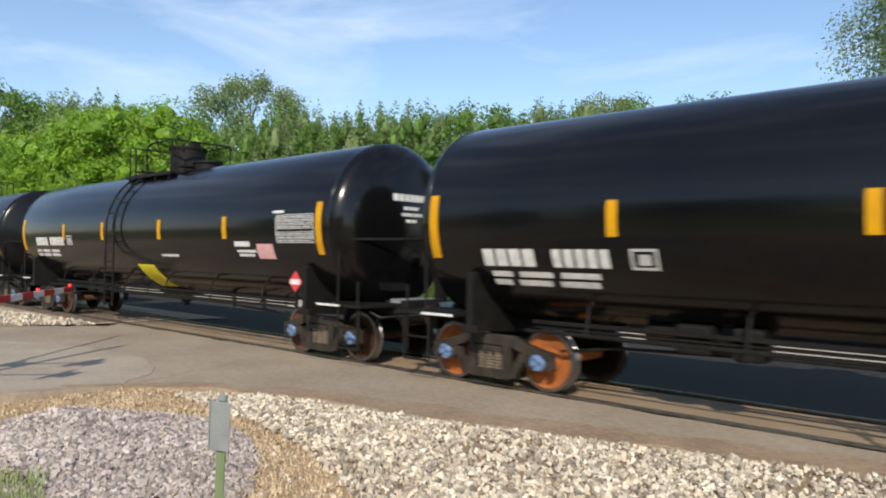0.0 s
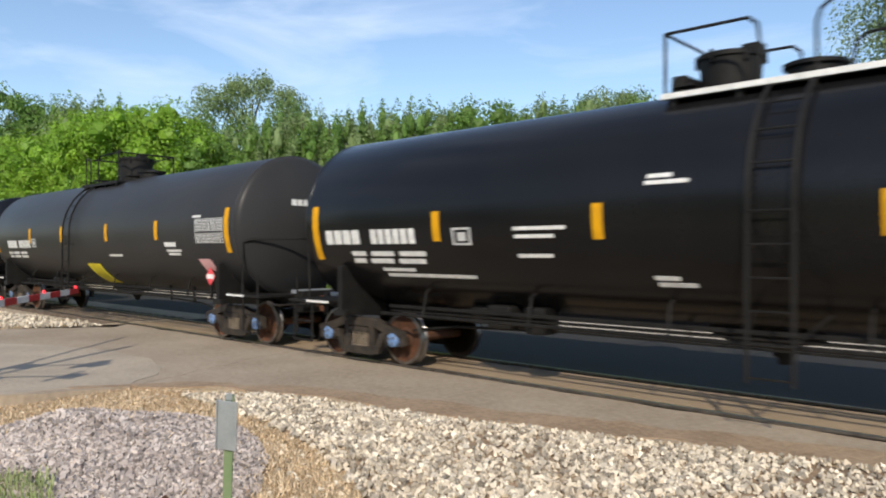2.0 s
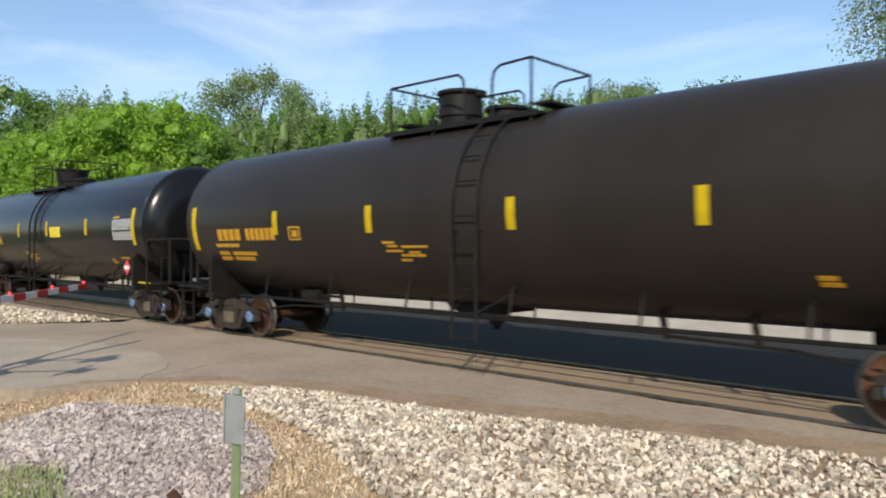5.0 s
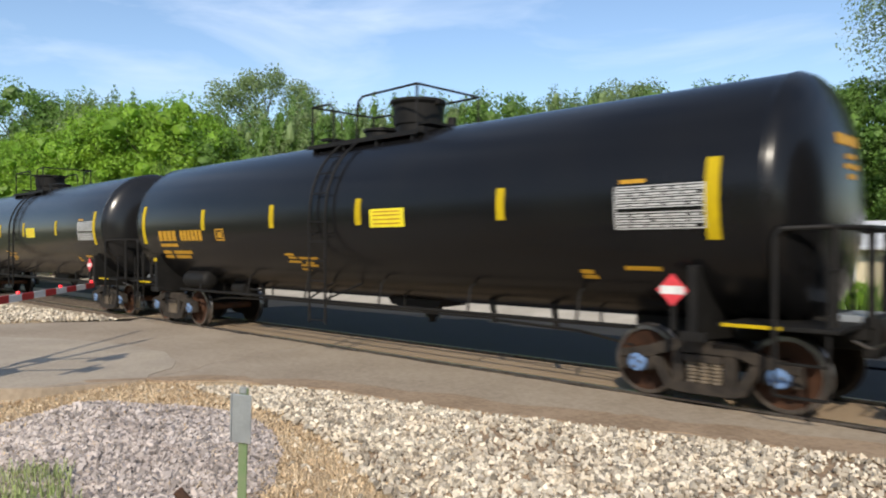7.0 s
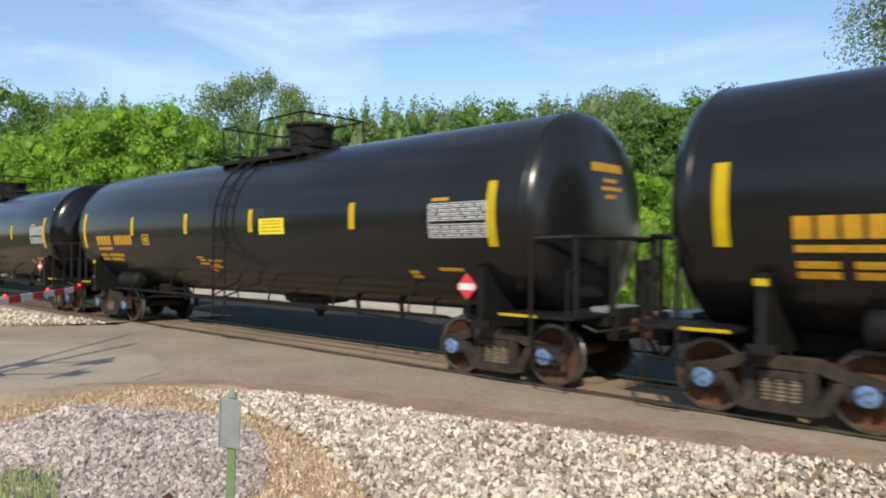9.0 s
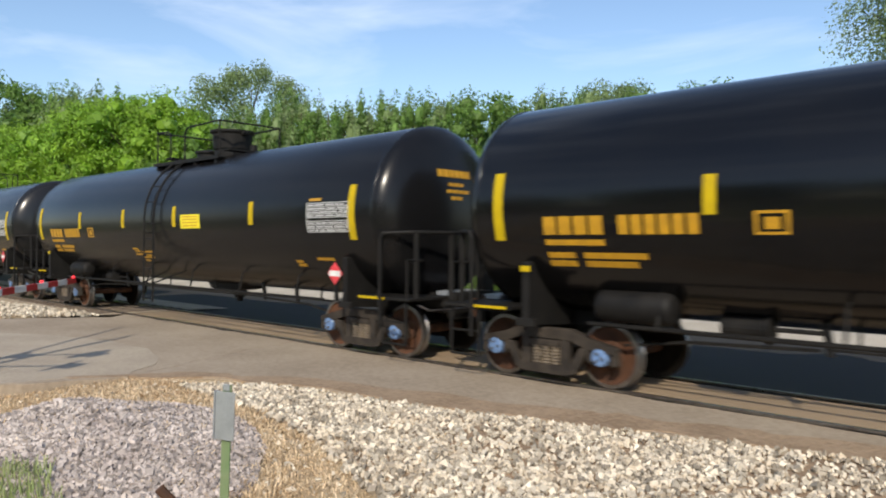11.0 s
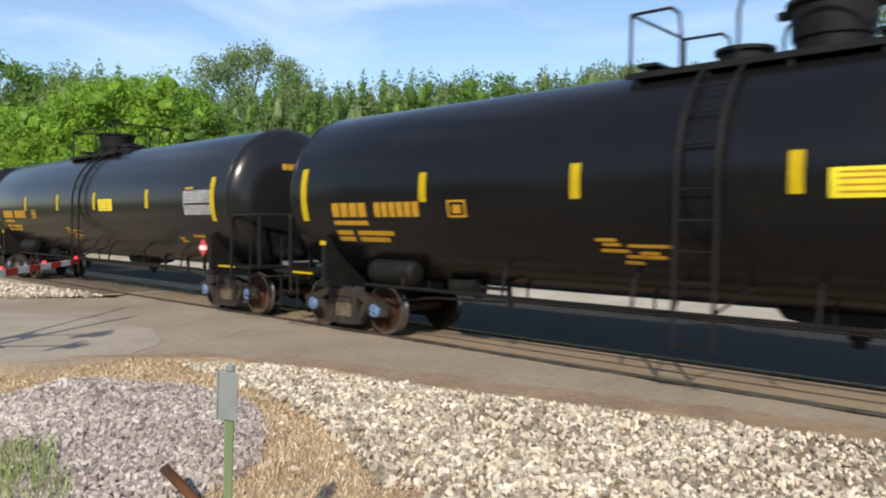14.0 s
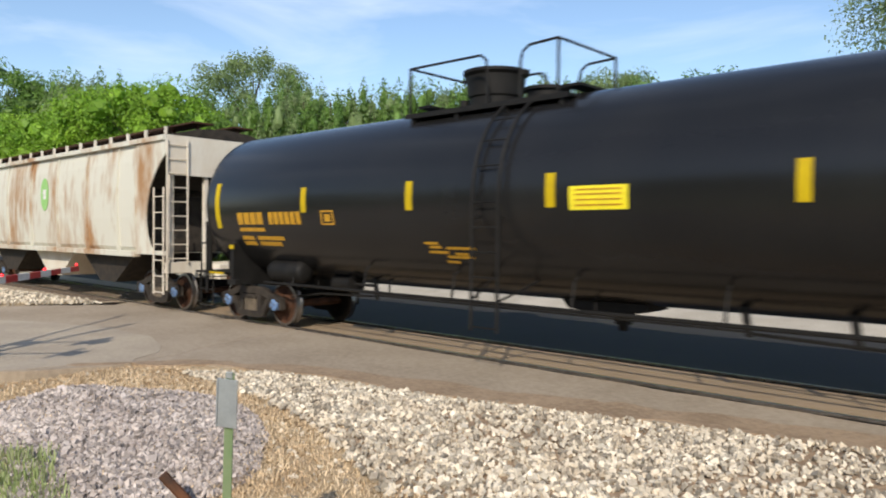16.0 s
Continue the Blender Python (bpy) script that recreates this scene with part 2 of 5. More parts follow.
def skin(bm, x0, x1, z0, z1, off=0.006, steps=None, slant=0.0):
    """A thin sheet laid on the near flank of the tank, between two heights."""
    steps = steps or max(1, int(abs(z1 - z0) / 0.08))
    rows = []
    for i in range(steps + 1):
        z = z0 + (z1 - z0) * i / steps
        th = math.asin(max(-1, min(1, (z - AXIS) / RADIUS)))
        row = []
        for o in (0.0, off):
            r = RADIUS + o
            for x in (x0, x1):
                row.append(bm.verts.new((x + slant * (z - z0), -r * math.cos(th), AXIS + r * math.sin(th))))
        rows.append(row)
    for p, q in zip(rows, rows[1:]):
        bm.faces.new((p[2], p[3], q[3], q[2]))
        bm.faces.new((p[0], p[2], q[2], q[0]))
        bm.faces.new((p[1], p[3], q[3], q[1]))
    for p in (rows[0], rows[-1]):
        bm.faces.new((p[0], p[1], p[3], p[2]))


# where each build of car carries its ladder, dome (place, foot, rim, top), the two guard rails, walkway and reflective strips (with their height)
FITTINGS = {
    "white": dict(height=2.49, ladder=-0.95, dome=(-0.12, 0.45, 0.45, 4.77), rails=(-1.74, -1.45, -0.74, 0.62), walk=(-1.78, 0.75), strips=(-7.65, -4.35, -1.68, 1.50, 4.40, 7.58)),
    "long": dict(height=2.47, ladder=-0.95, dome=(-0.12, 0.45, 0.45, 4.77), rails=(-1.74, -1.45, -0.74, 0.62), walk=(-1.78, 0.75), strips=(-7.70, -4.66, -1.78, 1.45, 4.40, 7.58)),
    "jacket": dict(height=2.49, ladder=-1.04, dome=(-0.17, 0.46, 0.46, 4.77), rails=(-1.75, -1.46, -0.85, 0.54), walk=(-1.78, 0.70), strips=(-7.67, -4.36, -1.68, 1.50, 4.38, 7.58)),
    "tall": dict(height=2.37, ladder=0.35, dome=(-0.70, 0.37, 0.40, 4.60), rails=(-1.23, -0.10, 0.58, 1.45), walk=(-1.24, 1.55), strips=(-7.61, -4.62, -1.79, 1.45, 4.40, 7.58)),
    "plain": dict(height=2.44, ladder=0.69, dome=(-0.85, 0.37, 0.43, 4.72), rails=(-1.80, -0.10, 0.54, 1.30), walk=(-1.85, 1.50), strips=(-7.56, -4.36, -1.57, 1.48, 4.26, 7.50)),
    "amber": dict(height=2.57, ladder=0.0, dome=(0.95, 0.42, 0.54, 4.72), rails=(-1.30, -0.66, 0.12, 1.75), walk=(-1.32, 1.85), strips=(-7.50, -4.44, -1.66, 1.04, 4.23, 7.34)),
    "amber_left": dict(height=2.56, ladder=0.02, dome=(-1.15, 0.44, 0.56, 4.70), rails=(-2.38, -0.72, -0.02, 0.66), walk=(-2.40, 0.92), strips=(-7.46, -4.42, -1.64, 1.06, 4.23, 7.33))}


def build_truck(parent, x, rng):
    """A freight truck: bolster, with side frames, springs, caps and two wheelsets under it."""
    bm = bmesh.new()
    box(bm, -0.17, 0.17, -1.02, 1.02, 0.47, 0.66, 0.02)
    lathe(bm, [(0.66, 0.2), (0.74, 0.2), (0.76, 0.17)], "Z", 16)
    truck = part("truck", bm, DARK, parent, "dusty cast steel freight truck", at=pose(x, 0, 0))
    for side in (-1, 1):
        y0, y1 = side * 0.93, side * 1.07
        bm = bmesh.new()
        prism(bm, [(-1.13, 0.60), (-0.72, 0.69), (-0.42, 0.80), (0.42, 0.80), (0.72, 0.69), (1.13, 0.60), (1.13, 0.50), (0.70, 0.54),
                   (0.40, 0.66), (-0.40, 0.66), (-0.70, 0.54), (-1.13, 0.50)], y0, y1)
        prism(bm, [(-0.72, 0.56), (-0.50, 0.18), (-0.34, 0.14), (0.34, 0.14), (0.50, 0.18), (0.72, 0.56), (0.58, 0.56), (0.42, 0.27),
                   (-0.42, 0.27), (-0.58, 0.56)], y0 + side * 0.004, y1 - side * 0.004)
        for s in (-1, 1):
            prism(bm, [(s * 0.26, 0.27), (s * 0.40, 0.27), (s * 0.40, 0.70), (s * 0.26, 0.70)], y0 + side * 0.01, y1 - side * 0.01)
            prism(bm, [(s * 1.13, 0.58), (s * 1.15, 0.36), (s * 1.04, 0.34), (s * 1.03, 0.58)], y0, y1 - side * 0.02)
            prism(bm, [(s * 0.74, 0.58), (s * 0.76, 0.34), (s * 0.68, 0.38), (s * 0.64, 0.58)], y0, y1 - side * 0.02)
        bmesh.ops.bevel(bm, geom=bm.edges[:], offset=0.012, segments=1, affect="EDGES")
        part("side_frame", bm, GRIME, truck)
        for sx in (-0.155, 0.0, 0.155):
            bm = bmesh.new()
            prof = []
            for i in range(6):
                z = 0.275 + i * 0.045
                prof += [(z, 0.052), (z + 0.012, 0.075), (z + 0.030, 0.075), (z + 0.042, 0.052)]
            lathe(bm, prof, "Z", 10, centre=(sx, side * 1.0, 0))
            part("spring", bm, SPRING, truck, "dusty coil spring")
        bm = bmesh.new()
        box(bm, -0.24, 0.24, side * 0.94, side * 1.08, 0.535, 0.63, 0.015)
        part("bolster_end", bm, GRIME, truck)
    wheelsets = []
    for ax in (-0.889, 0.889):
        bm = bmesh.new()
        for s in (-1, 1):
            lathe(bm, [(s * 0.655, 0.40), (s * 0.66, 0.478), (s * 0.685, 0.482), (s * 0.705, 0.458), (s * 0.79, 0.452), (s * 0.795, 0.40),
                       (s * 0.765, 0.375), (s * 0.735, 0.20), (s * 0.79, 0.165), (s * 0.80, 0.10), (s * 0.66, 0.10), (s * 0.67, 0.2), (s * 0.70, 0.37),
                       (s * 0.655, 0.40)], "Y", 40, [2, 0, 0, 0, 0, 1, 1, 1, 1, 1, 2, 2, 2])
            for k in range(3):
                a = k * 2.094
                rod(bm, (0.06 * math.cos(a), s * 1.045, 0.06 * math.sin(a)), (0.06 * math.cos(a), s * 1.105, 0.06 * math.sin(a)), 0.022, 6)
        before = set(bm.faces)
        rod(bm, (0, -1.0, 0), (0, 1.0, 0), 0.085, 16)
        for f in set(bm.faces) - before:
            f.material_index = 1
        w = part("wheelset", bm, [STEEL, RUST, GRIME], truck, "rusty wheel pair with a polished tread", at=pose(ax, 0, 0.457))
        wheelsets.append(w)
        for s in (-1, 1):
            bm = bmesh.new()
            lathe(bm, [(s * 0.9, 0.125), (s * 1.06, 0.125), (s * 1.075, 0.112), (s * 1.085, 0.05)], "Y", 20, centre=(ax, 0, 0.457))
            part("bearing_cap", bm, CAPBLUE, truck, "pale blue roller bearing end cap")
            bm = bmesh.new()
            box(bm, ax - 0.10, ax + 0.10, s * 0.93, s * 1.06, 0.585, 0.635, 0.01)
            part("bearing_adapter", bm, STEEL if rng.random() < 0.35 else GRIME, truck)
    return truck


def tank_car(style, rng):
    """One tank car with its parts; style 'amber' is the double-shelf car with a tall dome and end cages, 'white' the plainer one."""
    u, gold, jacket = style.startswith("amber"), style.startswith(("amber", "plain")), style in ("jacket", "tall")
    fit = FITTINGS[style]
    car = thing("tank_car", "glossy black tank car with yellow reflective strips", "tank car", "tank cars of the train")
    bm = bmesh.new()
    prof = [(-7.85 - head_depth(q * RADIUS), q * RADIUS) for q in (0.03, 0.2, 0.4, 0.58, 0.72, 0.82, 0.89, 0.94, 0.97, 0.988, 0.997)]
    if jacket:
        prof = [(-8.42 + 0.40 * (q / 1.42) ** 2, q) for q in (0.05, 0.3, 0.6, 0.9, 1.15, 1.42)] + [(-7.99, 1.48), (-7.96, 1.52), (-7.92, 1.55), (-7.88, 1.568), (-7.865, 1.573)]
    prof += [(x, RADIUS) for x in (-7.85, -5, -2.4, 0, 2.4, 5, 7.85)]
    prof += [(-s, r) for s, r in reversed(prof[:11])]
    lathe(bm, prof, "X", 72, centre=(0, 0, AXIS))
    part("tank", bm, BLACK, car, "long cylindrical steel tank with dished ends", smooth=True)
    for x in (-7.86, 7.86):
        bm = bmesh.new()
        lathe(bm, [(x - 0.03, RADIUS - 0.01), (x - 0.022, RADIUS + 0.006), (x + 0.022, RADIUS + 0.006), (x + 0.03, RADIUS - 0.01)], "X", 72, centre=(0, 0, AXIS))
        part("jacket_band", bm, BLACK, car, smooth=True)
    # underframe
    for s in (-1, 1):
        bm = bmesh.new()
        box(bm, s * 5.7, s * 8.75, -0.32, 0.32, 0.76, 1.12, 0.02)
        box(bm, s * 8.60, s * 8.78, -0.48, 0.48, 0.70, 1.15, 0.02)
        part("stub_sill", bm, DARK, car)
        bm = bmesh.new()
        prism(bm, [(-1.46, 0.86), (-1.46, 1.72), (-1.36, 1.74), (-1.18, 1.56), (-0.8, 1.24), (-0.3, 1.08), (0.3, 1.08), (0.8, 1.24), (1.18, 1.56), (1.36, 1.74),
                   (1.46, 1.72), (1.46, 0.86), (0.5, 0.80), (-0.5, 0.80)], s * 7.05 - 0.06, s * 7.05 + 0.06, "X")
        box(bm, s * 7.05 - 0.16, s * 7.05 + 0.16, -1.48, -1.37, 0.84, 0.95, 0.01)
        part("body_bolster", bm, DARK, car, "bolster web carrying the tank end")
        bm = bmesh.new()
        box(bm, s * 8.75, s * 9.0, -0.11, 0.11, 0.80, 1.0, 0.02)
        box(bm, s * 8.93, s * 9.12, -0.17, 0.15, 0.72, 1.06, 0.04)
        part("coupler", bm, RUST, car, "rusty knuckle coupler")
        bm = bmesh.new()
        box(bm, s * 7.35, s * 8.62, -1.44, -0.40, 1.04, 1.085, 0.006)
        part("end_platform", bm, DARK, car, "steel end platform")
        bm = bmesh.new()
        box(bm, s * 7.35, s * 8.62, 0.40, 1.44, 1.04, 1.085, 0.006)
        part("end_platform", bm, DARK, car, "steel end platform")
        bm = bmesh.new()
        box(bm, s * 8.30, s * 8.62, -0.43, 0.43, 1.09, 1.165, 0.006)
        part("end_platform", bm, ZINC, car, "worn bright crossover board")
        if style != "plain":
            bm = bmesh.new()
            box(bm, s * 7.40, s * 8.05, -1.452, -1.443, 1.045, 1.085)
            part("edge_strip", bm, YELLOW if u else WHITE, car, "painted edge strip along the platform")
        if u and s < 0:
            bm = bmesh.new()
            box(bm, -7.13, -6.97, -1.478, -1.466, 1.60, 1.68)
            part("bolster_reflector", bm, YELLOW, car, "small yellow reflector on the bolster post")
        if u:
            bm = bmesh.new()
            pipe(bm, [(s * 8.0, -1.50, 0.62), (s * 8.0, -1.50, 2.06), (s * 8.05, -1.48, 2.15), (s * 8.48, -1.20, 2.17), (s * 8.72, -0.55, 2.17), (s * 8.72, 0.55, 2.17),
                      (s * 8.48, 1.20, 2.17), (s * 8.05, 1.48, 2.15), (s * 8.0, 1.50, 2.06), (s * 8.0, 1.50, 0.62)], 0.030, 8)
            part("end_handrail", bm, DARK, car, "tubular end handrail frame")
            for x, y in ((8.50, -1.14), (8.50, 1.14), (8.70, -0.5)):
                bm = bmesh.new()
                pipe(bm, [(s * x, y, 1.05), (s * x, y, 2.17)], 0.045, 8)
                part("end_post", bm, DARK, car)
            bm = bmesh.new()
            pipe(bm, [(s * 8.5, -1.36, 0.45), (s * 8.5, -1.36, 1.7), (s * 8.5, -0.98, 1.7)], 0.02)
            part("grab_iron", bm, DARK, car)
        else:
            bm = bmesh.new()
            pipe(bm, [(s * 8.0, -1.42, 2.18), (s * 8.12, -1.30, 2.24), (s * 8.70, -0.5, 2.26), (s * 8.70, 0.5, 2.26), (s * 8.12, 1.30, 2.24), (s * 8.0, 1.42, 2.18)], 0.024)
            pipe(bm, [(s * 8.45, -1.36, 0.45), (s * 8.45, -1.36, 1.5)], 0.022)
            pipe(bm, [(s * 8.0, -1.42, 2.18), (s * 7.98, -1.42, 1.08)], 0.022)
            part("end_rail", bm, DARK, car, "bent end handrail")
        if s > 0:
            bm = bmesh.new()
            ring = [(8.74, 0.55 + 0.27 * math.cos(q * math.pi / 8), 1.72 + 0.27 * math.sin(q * math.pi / 8)) for q in range(17)]
            pipe(bm, ring, 0.016)
            for q in (0, 3, 6, 8, 11, 14):
                rod(bm, (8.74, 0.55, 1.72), ring[q], 0.010, 6)
            rod(bm, (8.60, 0.55, 1.72), (8.78, 0.55, 1.72), 0.05, 10)
            box(bm, 8.58, 8.68, 0.42, 0.68, 1.15, 1.85, 0.02)
            part("brake_wheel", bm, DARK, car, "hand brake wheel and gear box on the end")
        bm = bmesh.new()
        pipe(bm, [(s * 8.5, -1.38, 1.05), (s * 8.5, -1.38, 0.32), (s * 7.95, -1.38, 0.32), (s * 7.95, -1.38, 1.05)], 0.02)
        pipe(bm, [(s * 8.5, -1.38, 0.68), (s * 7.95, -1.38, 0.68)], 0.018)
        part("corner_step", bm, DARK, car, "steel corner step")
        bm = bmesh.new()
        pipe(bm, [(s * 8.5, 1.38, 1.05), (s * 8.5, 1.38, 0.32), (s * 7.95, 1.38, 0.32), (s * 7.95, 1.38, 1.05)], 0.02)
        part("corner_step", bm, DARK, car, "steel corner step")
        bm = bmesh.new()
        pipe(bm, [(s * 8.72, -1.3, 0.98), (s * 8.86, -1.2, 0.90), (s * 8.90, -0.3, 0.90), (s * 8.98, -0.12, 1.0)], 0.014)
        part("uncoupling_lever", bm, STEEL if s > 0 else DARK, car, "bent uncoupling lever")
        bm = bmesh.new()
        pipe(bm, [(s * 8.75, 0.28, 0.82), (s * 8.88, 0.30, 0.62), (s * 9.0, 0.26, 0.45), (s * 9.08, 0.18, 0.42)], 0.028, 8)
        part("air_hose", bm, DARK, car, "black rubber air hose")
        for y in (-0.55, 0.55):
            bm = bmesh.new()
            prism(bm, [(s * 7.2, 0.80), (s * 8.7, 0.92), (s * 8.7, 1.04), (s * 7.2, 1.04)], y - 0.03, y + 0.03)
            part("platform_brace", bm, DARK, car)
        # hazard placards
        for where in ("side", "end"):
            if s < 0:
                continue
            bm = bmesh.new()
            d = 0.2
            if where == "side":
                cx, cz = s * 6.82, 1.44
                prism(bm, [(cx - d, cz), (cx, cz - d), (cx + d, cz), (cx, cz + d)], -1.50, -1.486)
                holder = part("placard", bm, RED, car, "red and white diamond hazard placard")
                bm = bmesh.new()
                box(bm, cx - 0.15, cx + 0.15, -1.504, -1.5005, cz - 0.05, cz + 0.05)
                part("placard_panel", bm, WHITE, holder)
                bm = bmesh.new()
                box(bm, cx - 0.03, cx + 0.03, -1.485, -1.43, 0.95, cz + 0.15)
                part("placard_bracket", bm, DARK, car)
            else:
                cy, cz = 0.75, 1.46
                prism(bm, [(cy - d, cz), (cy, cz - d), (cy + d, cz), (cy, cz + d)], s * 8.62, s * 8.632, "X")
                holder = part("placard", bm, RED, car, "red and white diamond hazard placard")
                bm = bmesh.new()
                box(bm, s * 8.6325, s * 8.636, cy - 0.15, cy + 0.15, cz - 0.05, cz + 0.05)
                part("placard_panel", bm, WHITE, holder)
                bm = bmesh.new()
                box(bm, s * 8.58, s * 8.61, cy - 0.03, cy + 0.03, 1.08, cz + 0.15)
                part("placard_bracket", bm, DARK, car)
    # brake gear along the belly
    bm = bmesh.new()
    pipe(bm, [(-6.2, -1.22, 0.93), (-3.0, -1.24, 0.93), (6.2, -1.24, 0.93)], 0.028)
    pipe(bm, [(-5.7, -0.6, 0.84), (5.7, -0.6, 0.84)], 0.022)
    for x in (-5.2, -3.1, -1.0, 1.2, 3.3, 5.3):
        pipe(bm, [(x, -1.24, 0.93), (x, -1.16, 1.32 - 0.0), (x, -0.95, 1.45)], 0.02)
        pipe(bm, [(x, -0.6, 0.84), (x, -0.6, 1.25)], 0.018)
    if not gold:
        pipe(bm, [(-6.2, -1.02, 1.04), (6.2, -1.02, 1.04)], 0.034)
        pipe(bm, [(-6.2, -0.98, 0.965), (6.2, -0.98, 0.965)], 0.024)
    part("brake_pipe", bm, DARK, car, "brake pipes hung under the tank")
    if u:
        bm = bmesh.new()
        x = -5.6
        lathe(bm, [(x - 0.55, 0.1), (x - 0.52, 0.19), (x - 0.45, 0.215), (x + 0.45, 0.215), (x + 0.52, 0.19), (x + 0.55, 0.1)], "X", 20, centre=(0, -1.02, 1.17))
        part("air_reservoir", bm, DARK, car, "black brake air reservoir", smooth=True)
    bm = bmesh.new()
    lathe(bm, [(-4.62, 0.06), (-4.60, 0.15), (-4.10, 0.15), (-4.08, 0.19), (-4.02, 0.19), (-4.00, 0.05)], "X", 20, centre=(0, -0.62, 0.98))
    rod(bm, (-4.0, -0.62, 0.98), (-3.45, -0.62, 0.98), 0.03, 8)
    part("brake_cylinder", bm, DARK, car, "brake cylinder with its push rod")
    for x, z0 in ((-3.45, 0.72), (3.3, 0.74), (4.5, 0.72)):
        bm = bmesh.new()
        prism(bm, [(x - 0.05, 1.12), (x + 0.05, 1.12), (x + 0.11, z0), (x + 0.03, z0)], -0.66, -0.62)
        part("brake_lever", bm, DARK, car)
    bm = bmesh.new()
    pipe(bm, [(-3.4, -0.62, 0.80), (3.3, -0.62, 0.80)], 0.016)
    pipe(bm, [(3.35, -0.62, 0.78), (5.0, -0.70, 0.74), (5.9, -0.75, 0.62)], 0.022)
    pipe(bm, [(-3.5, -0.62, 0.78), (-5.0, -0.70, 0.74), (-5.9, -0.75, 0.62)], 0.022)
    part("brake_rod", bm, DARK, car, "long brake rods between the levers and trucks")
    bm = bmesh.new()
    ox = 1.2 if u else -0.15
    prism(bm, [(ox - 0.72, 1.00), (ox - 0.62, 0.88), (ox - 0.2, 0.82), (ox + 0.2, 0.82), (ox + 0.62, 0.88), (ox + 0.72, 1.00)], -0.36, 0.36)
    part("outlet_skid", bm, DARK, car, "sloped skid guarding the bottom outlet")
    bm = bmesh.new()
    lathe(bm, [(0.56, 0.07), (0.66, 0.08), (0.66, 0.13), (0.72, 0.13), (0.84, 0.20)], "Z", 16, centre=(ox + 0.12, 0, 0))
    part("bottom_outlet", bm, DARK, car, "bottom outlet valve under the tank")
    if not gold:
        for x0, x1, z0 in ((-4.10, -3.65, 0.80), (-3.38, -3.02, 0.76)):
            bm = bmesh.new()
            box(bm, x0, x1, -0.95, -0.55, z0, 1.16, 0.04)
            rod(bm, (x0 - 0.22, -0.75, z0 + 0.14), (x0, -0.75, z0 + 0.14), 0.10, 14)
            part("brake_valve", bm, DARK, car, "brake valve body under the tank")
    # ladder up the flank
    lx = fit["ladder"]
    bm = bmesh.new()
    curve = [(-(RADIUS + 0.09) * math.cos(a), AXIS + (RADIUS + 0.09) * math.sin(a)) for a in [radians(d) for d in range(0, 64, 9)]]
    curve = [(-RADIUS - 0.1, 0.56)] + curve
    for dx in (-0.24, 0.24):
        pipe(bm, [(lx + dx, y, z) for y, z in curve], 0.026)
    for k in range(6):
        rod(bm, (lx - 0.24, -RADIUS - 0.1, 0.62 + k * 0.36), (lx + 0.24, -RADIUS - 0.1, 0.62 + k * 0.36), 0.013, 6)
    for d in (14, 28, 42, 56):
        a = radians(d)
        y, z = -(RADIUS + 0.09) * math.cos(a), AXIS + (RADIUS + 0.09) * math.sin(a)
        rod(bm, (lx - 0.24, y, z), (lx + 0.24, y, z), 0.013, 6)
    for dx in (-0.24, 0.24):
        rod(bm, (lx + dx, -RADIUS - 0.1, 2.2), (lx + dx, -RADIUS + 0.05, 2.2), 0.012, 6)
        rod(bm, (lx + dx, -RADIUS - 0.1, 1.0), (lx + dx * 1.8, -0.9, 1.3), 0.018, 6)
    part("ladder", bm, DARK, car, "steel ladder up the tank flank")
    # top platform, dome and guard rails
    w0, w1 = fit["walk"]
    bm = bmesh.new()
    for y in (-0.78, 0.78):
        box(bm, w0, w1, y - 0.13, y + 0.13, 3.95, 3.985)
        box(bm, w0, w1, y - 0.15, y - 0.13, 3.92, 4.0)
        for q in range(4):
            x = w0 + 0.15 + (w1 - w0 - 0.3) * q / 3
            box(bm, x - 0.03, x + 0.03, y - 0.12, y + 0.12, 3.72, 3.94)
    box(bm, w0, w0 + 0.3, -0.62, 0.62, 4.14, 4.18)
    box(bm, w1 - 0.3, w1, -0.62, 0.62, 4.14, 4.18)
    part("top_platform", bm, DARK, car, "steel grating walkway on the tank top")
    if style == "tall":
        bm = bmesh.new()
        box(bm, w0, w1, -0.945, -0.932, 3.93, 4.0)
        part("platform_edge", bm, WHITE, car, "white painted walkway edge")
    dx, foot, rim, top = fit["dome"]
    bm = bmesh.new()
    if gold:
        lathe(bm, [(4.03, foot), (4.24, foot + 0.01), (4.27, foot + 0.04), (top - 0.10, rim - 0.05), (top - 0.05, rim), (top, rim), (top, rim - 0.06), (top - 0.15, rim - 0.09)], "Z", 40, centre=(dx, 0, 0))
        box(bm, dx - rim - 0.10, dx - rim + 0.04, -0.07, 0.07, top - 0.12, top - 0.03, 0.01)
        box(bm, dx + rim - 0.04, dx + rim + 0.10, -0.07, 0.07, top - 0.12, top - 0.03, 0.01)
    else:
        lathe(bm, [(4.03, foot + 0.04), (4.10, foot + 0.04), (4.10, foot), (top - 0.08, rim), (top - 0.08, rim + 0.03), (top - 0.02, rim + 0.03), (top, rim - 0.05), (top + 0.02, 0.10)], "Z", 40, centre=(dx, 0, 0))
        box(bm, dx + rim - 0.22, dx + rim + 0.02, -0.12, 0.12, top - 0.05, top + 0.09, 0.02)
        for q in range(6):
            a = q * math.pi / 3 + 0.3
            box(bm, dx + (rim + 0.02) * math.cos(a) - 0.025, dx + (rim + 0.02) * math.cos(a) + 0.025, (rim + 0.02) * math.sin(a) - 0.025, (rim + 0.02) * math.sin(a) + 0.025, top - 0.16, top + 0.01, 0.006)
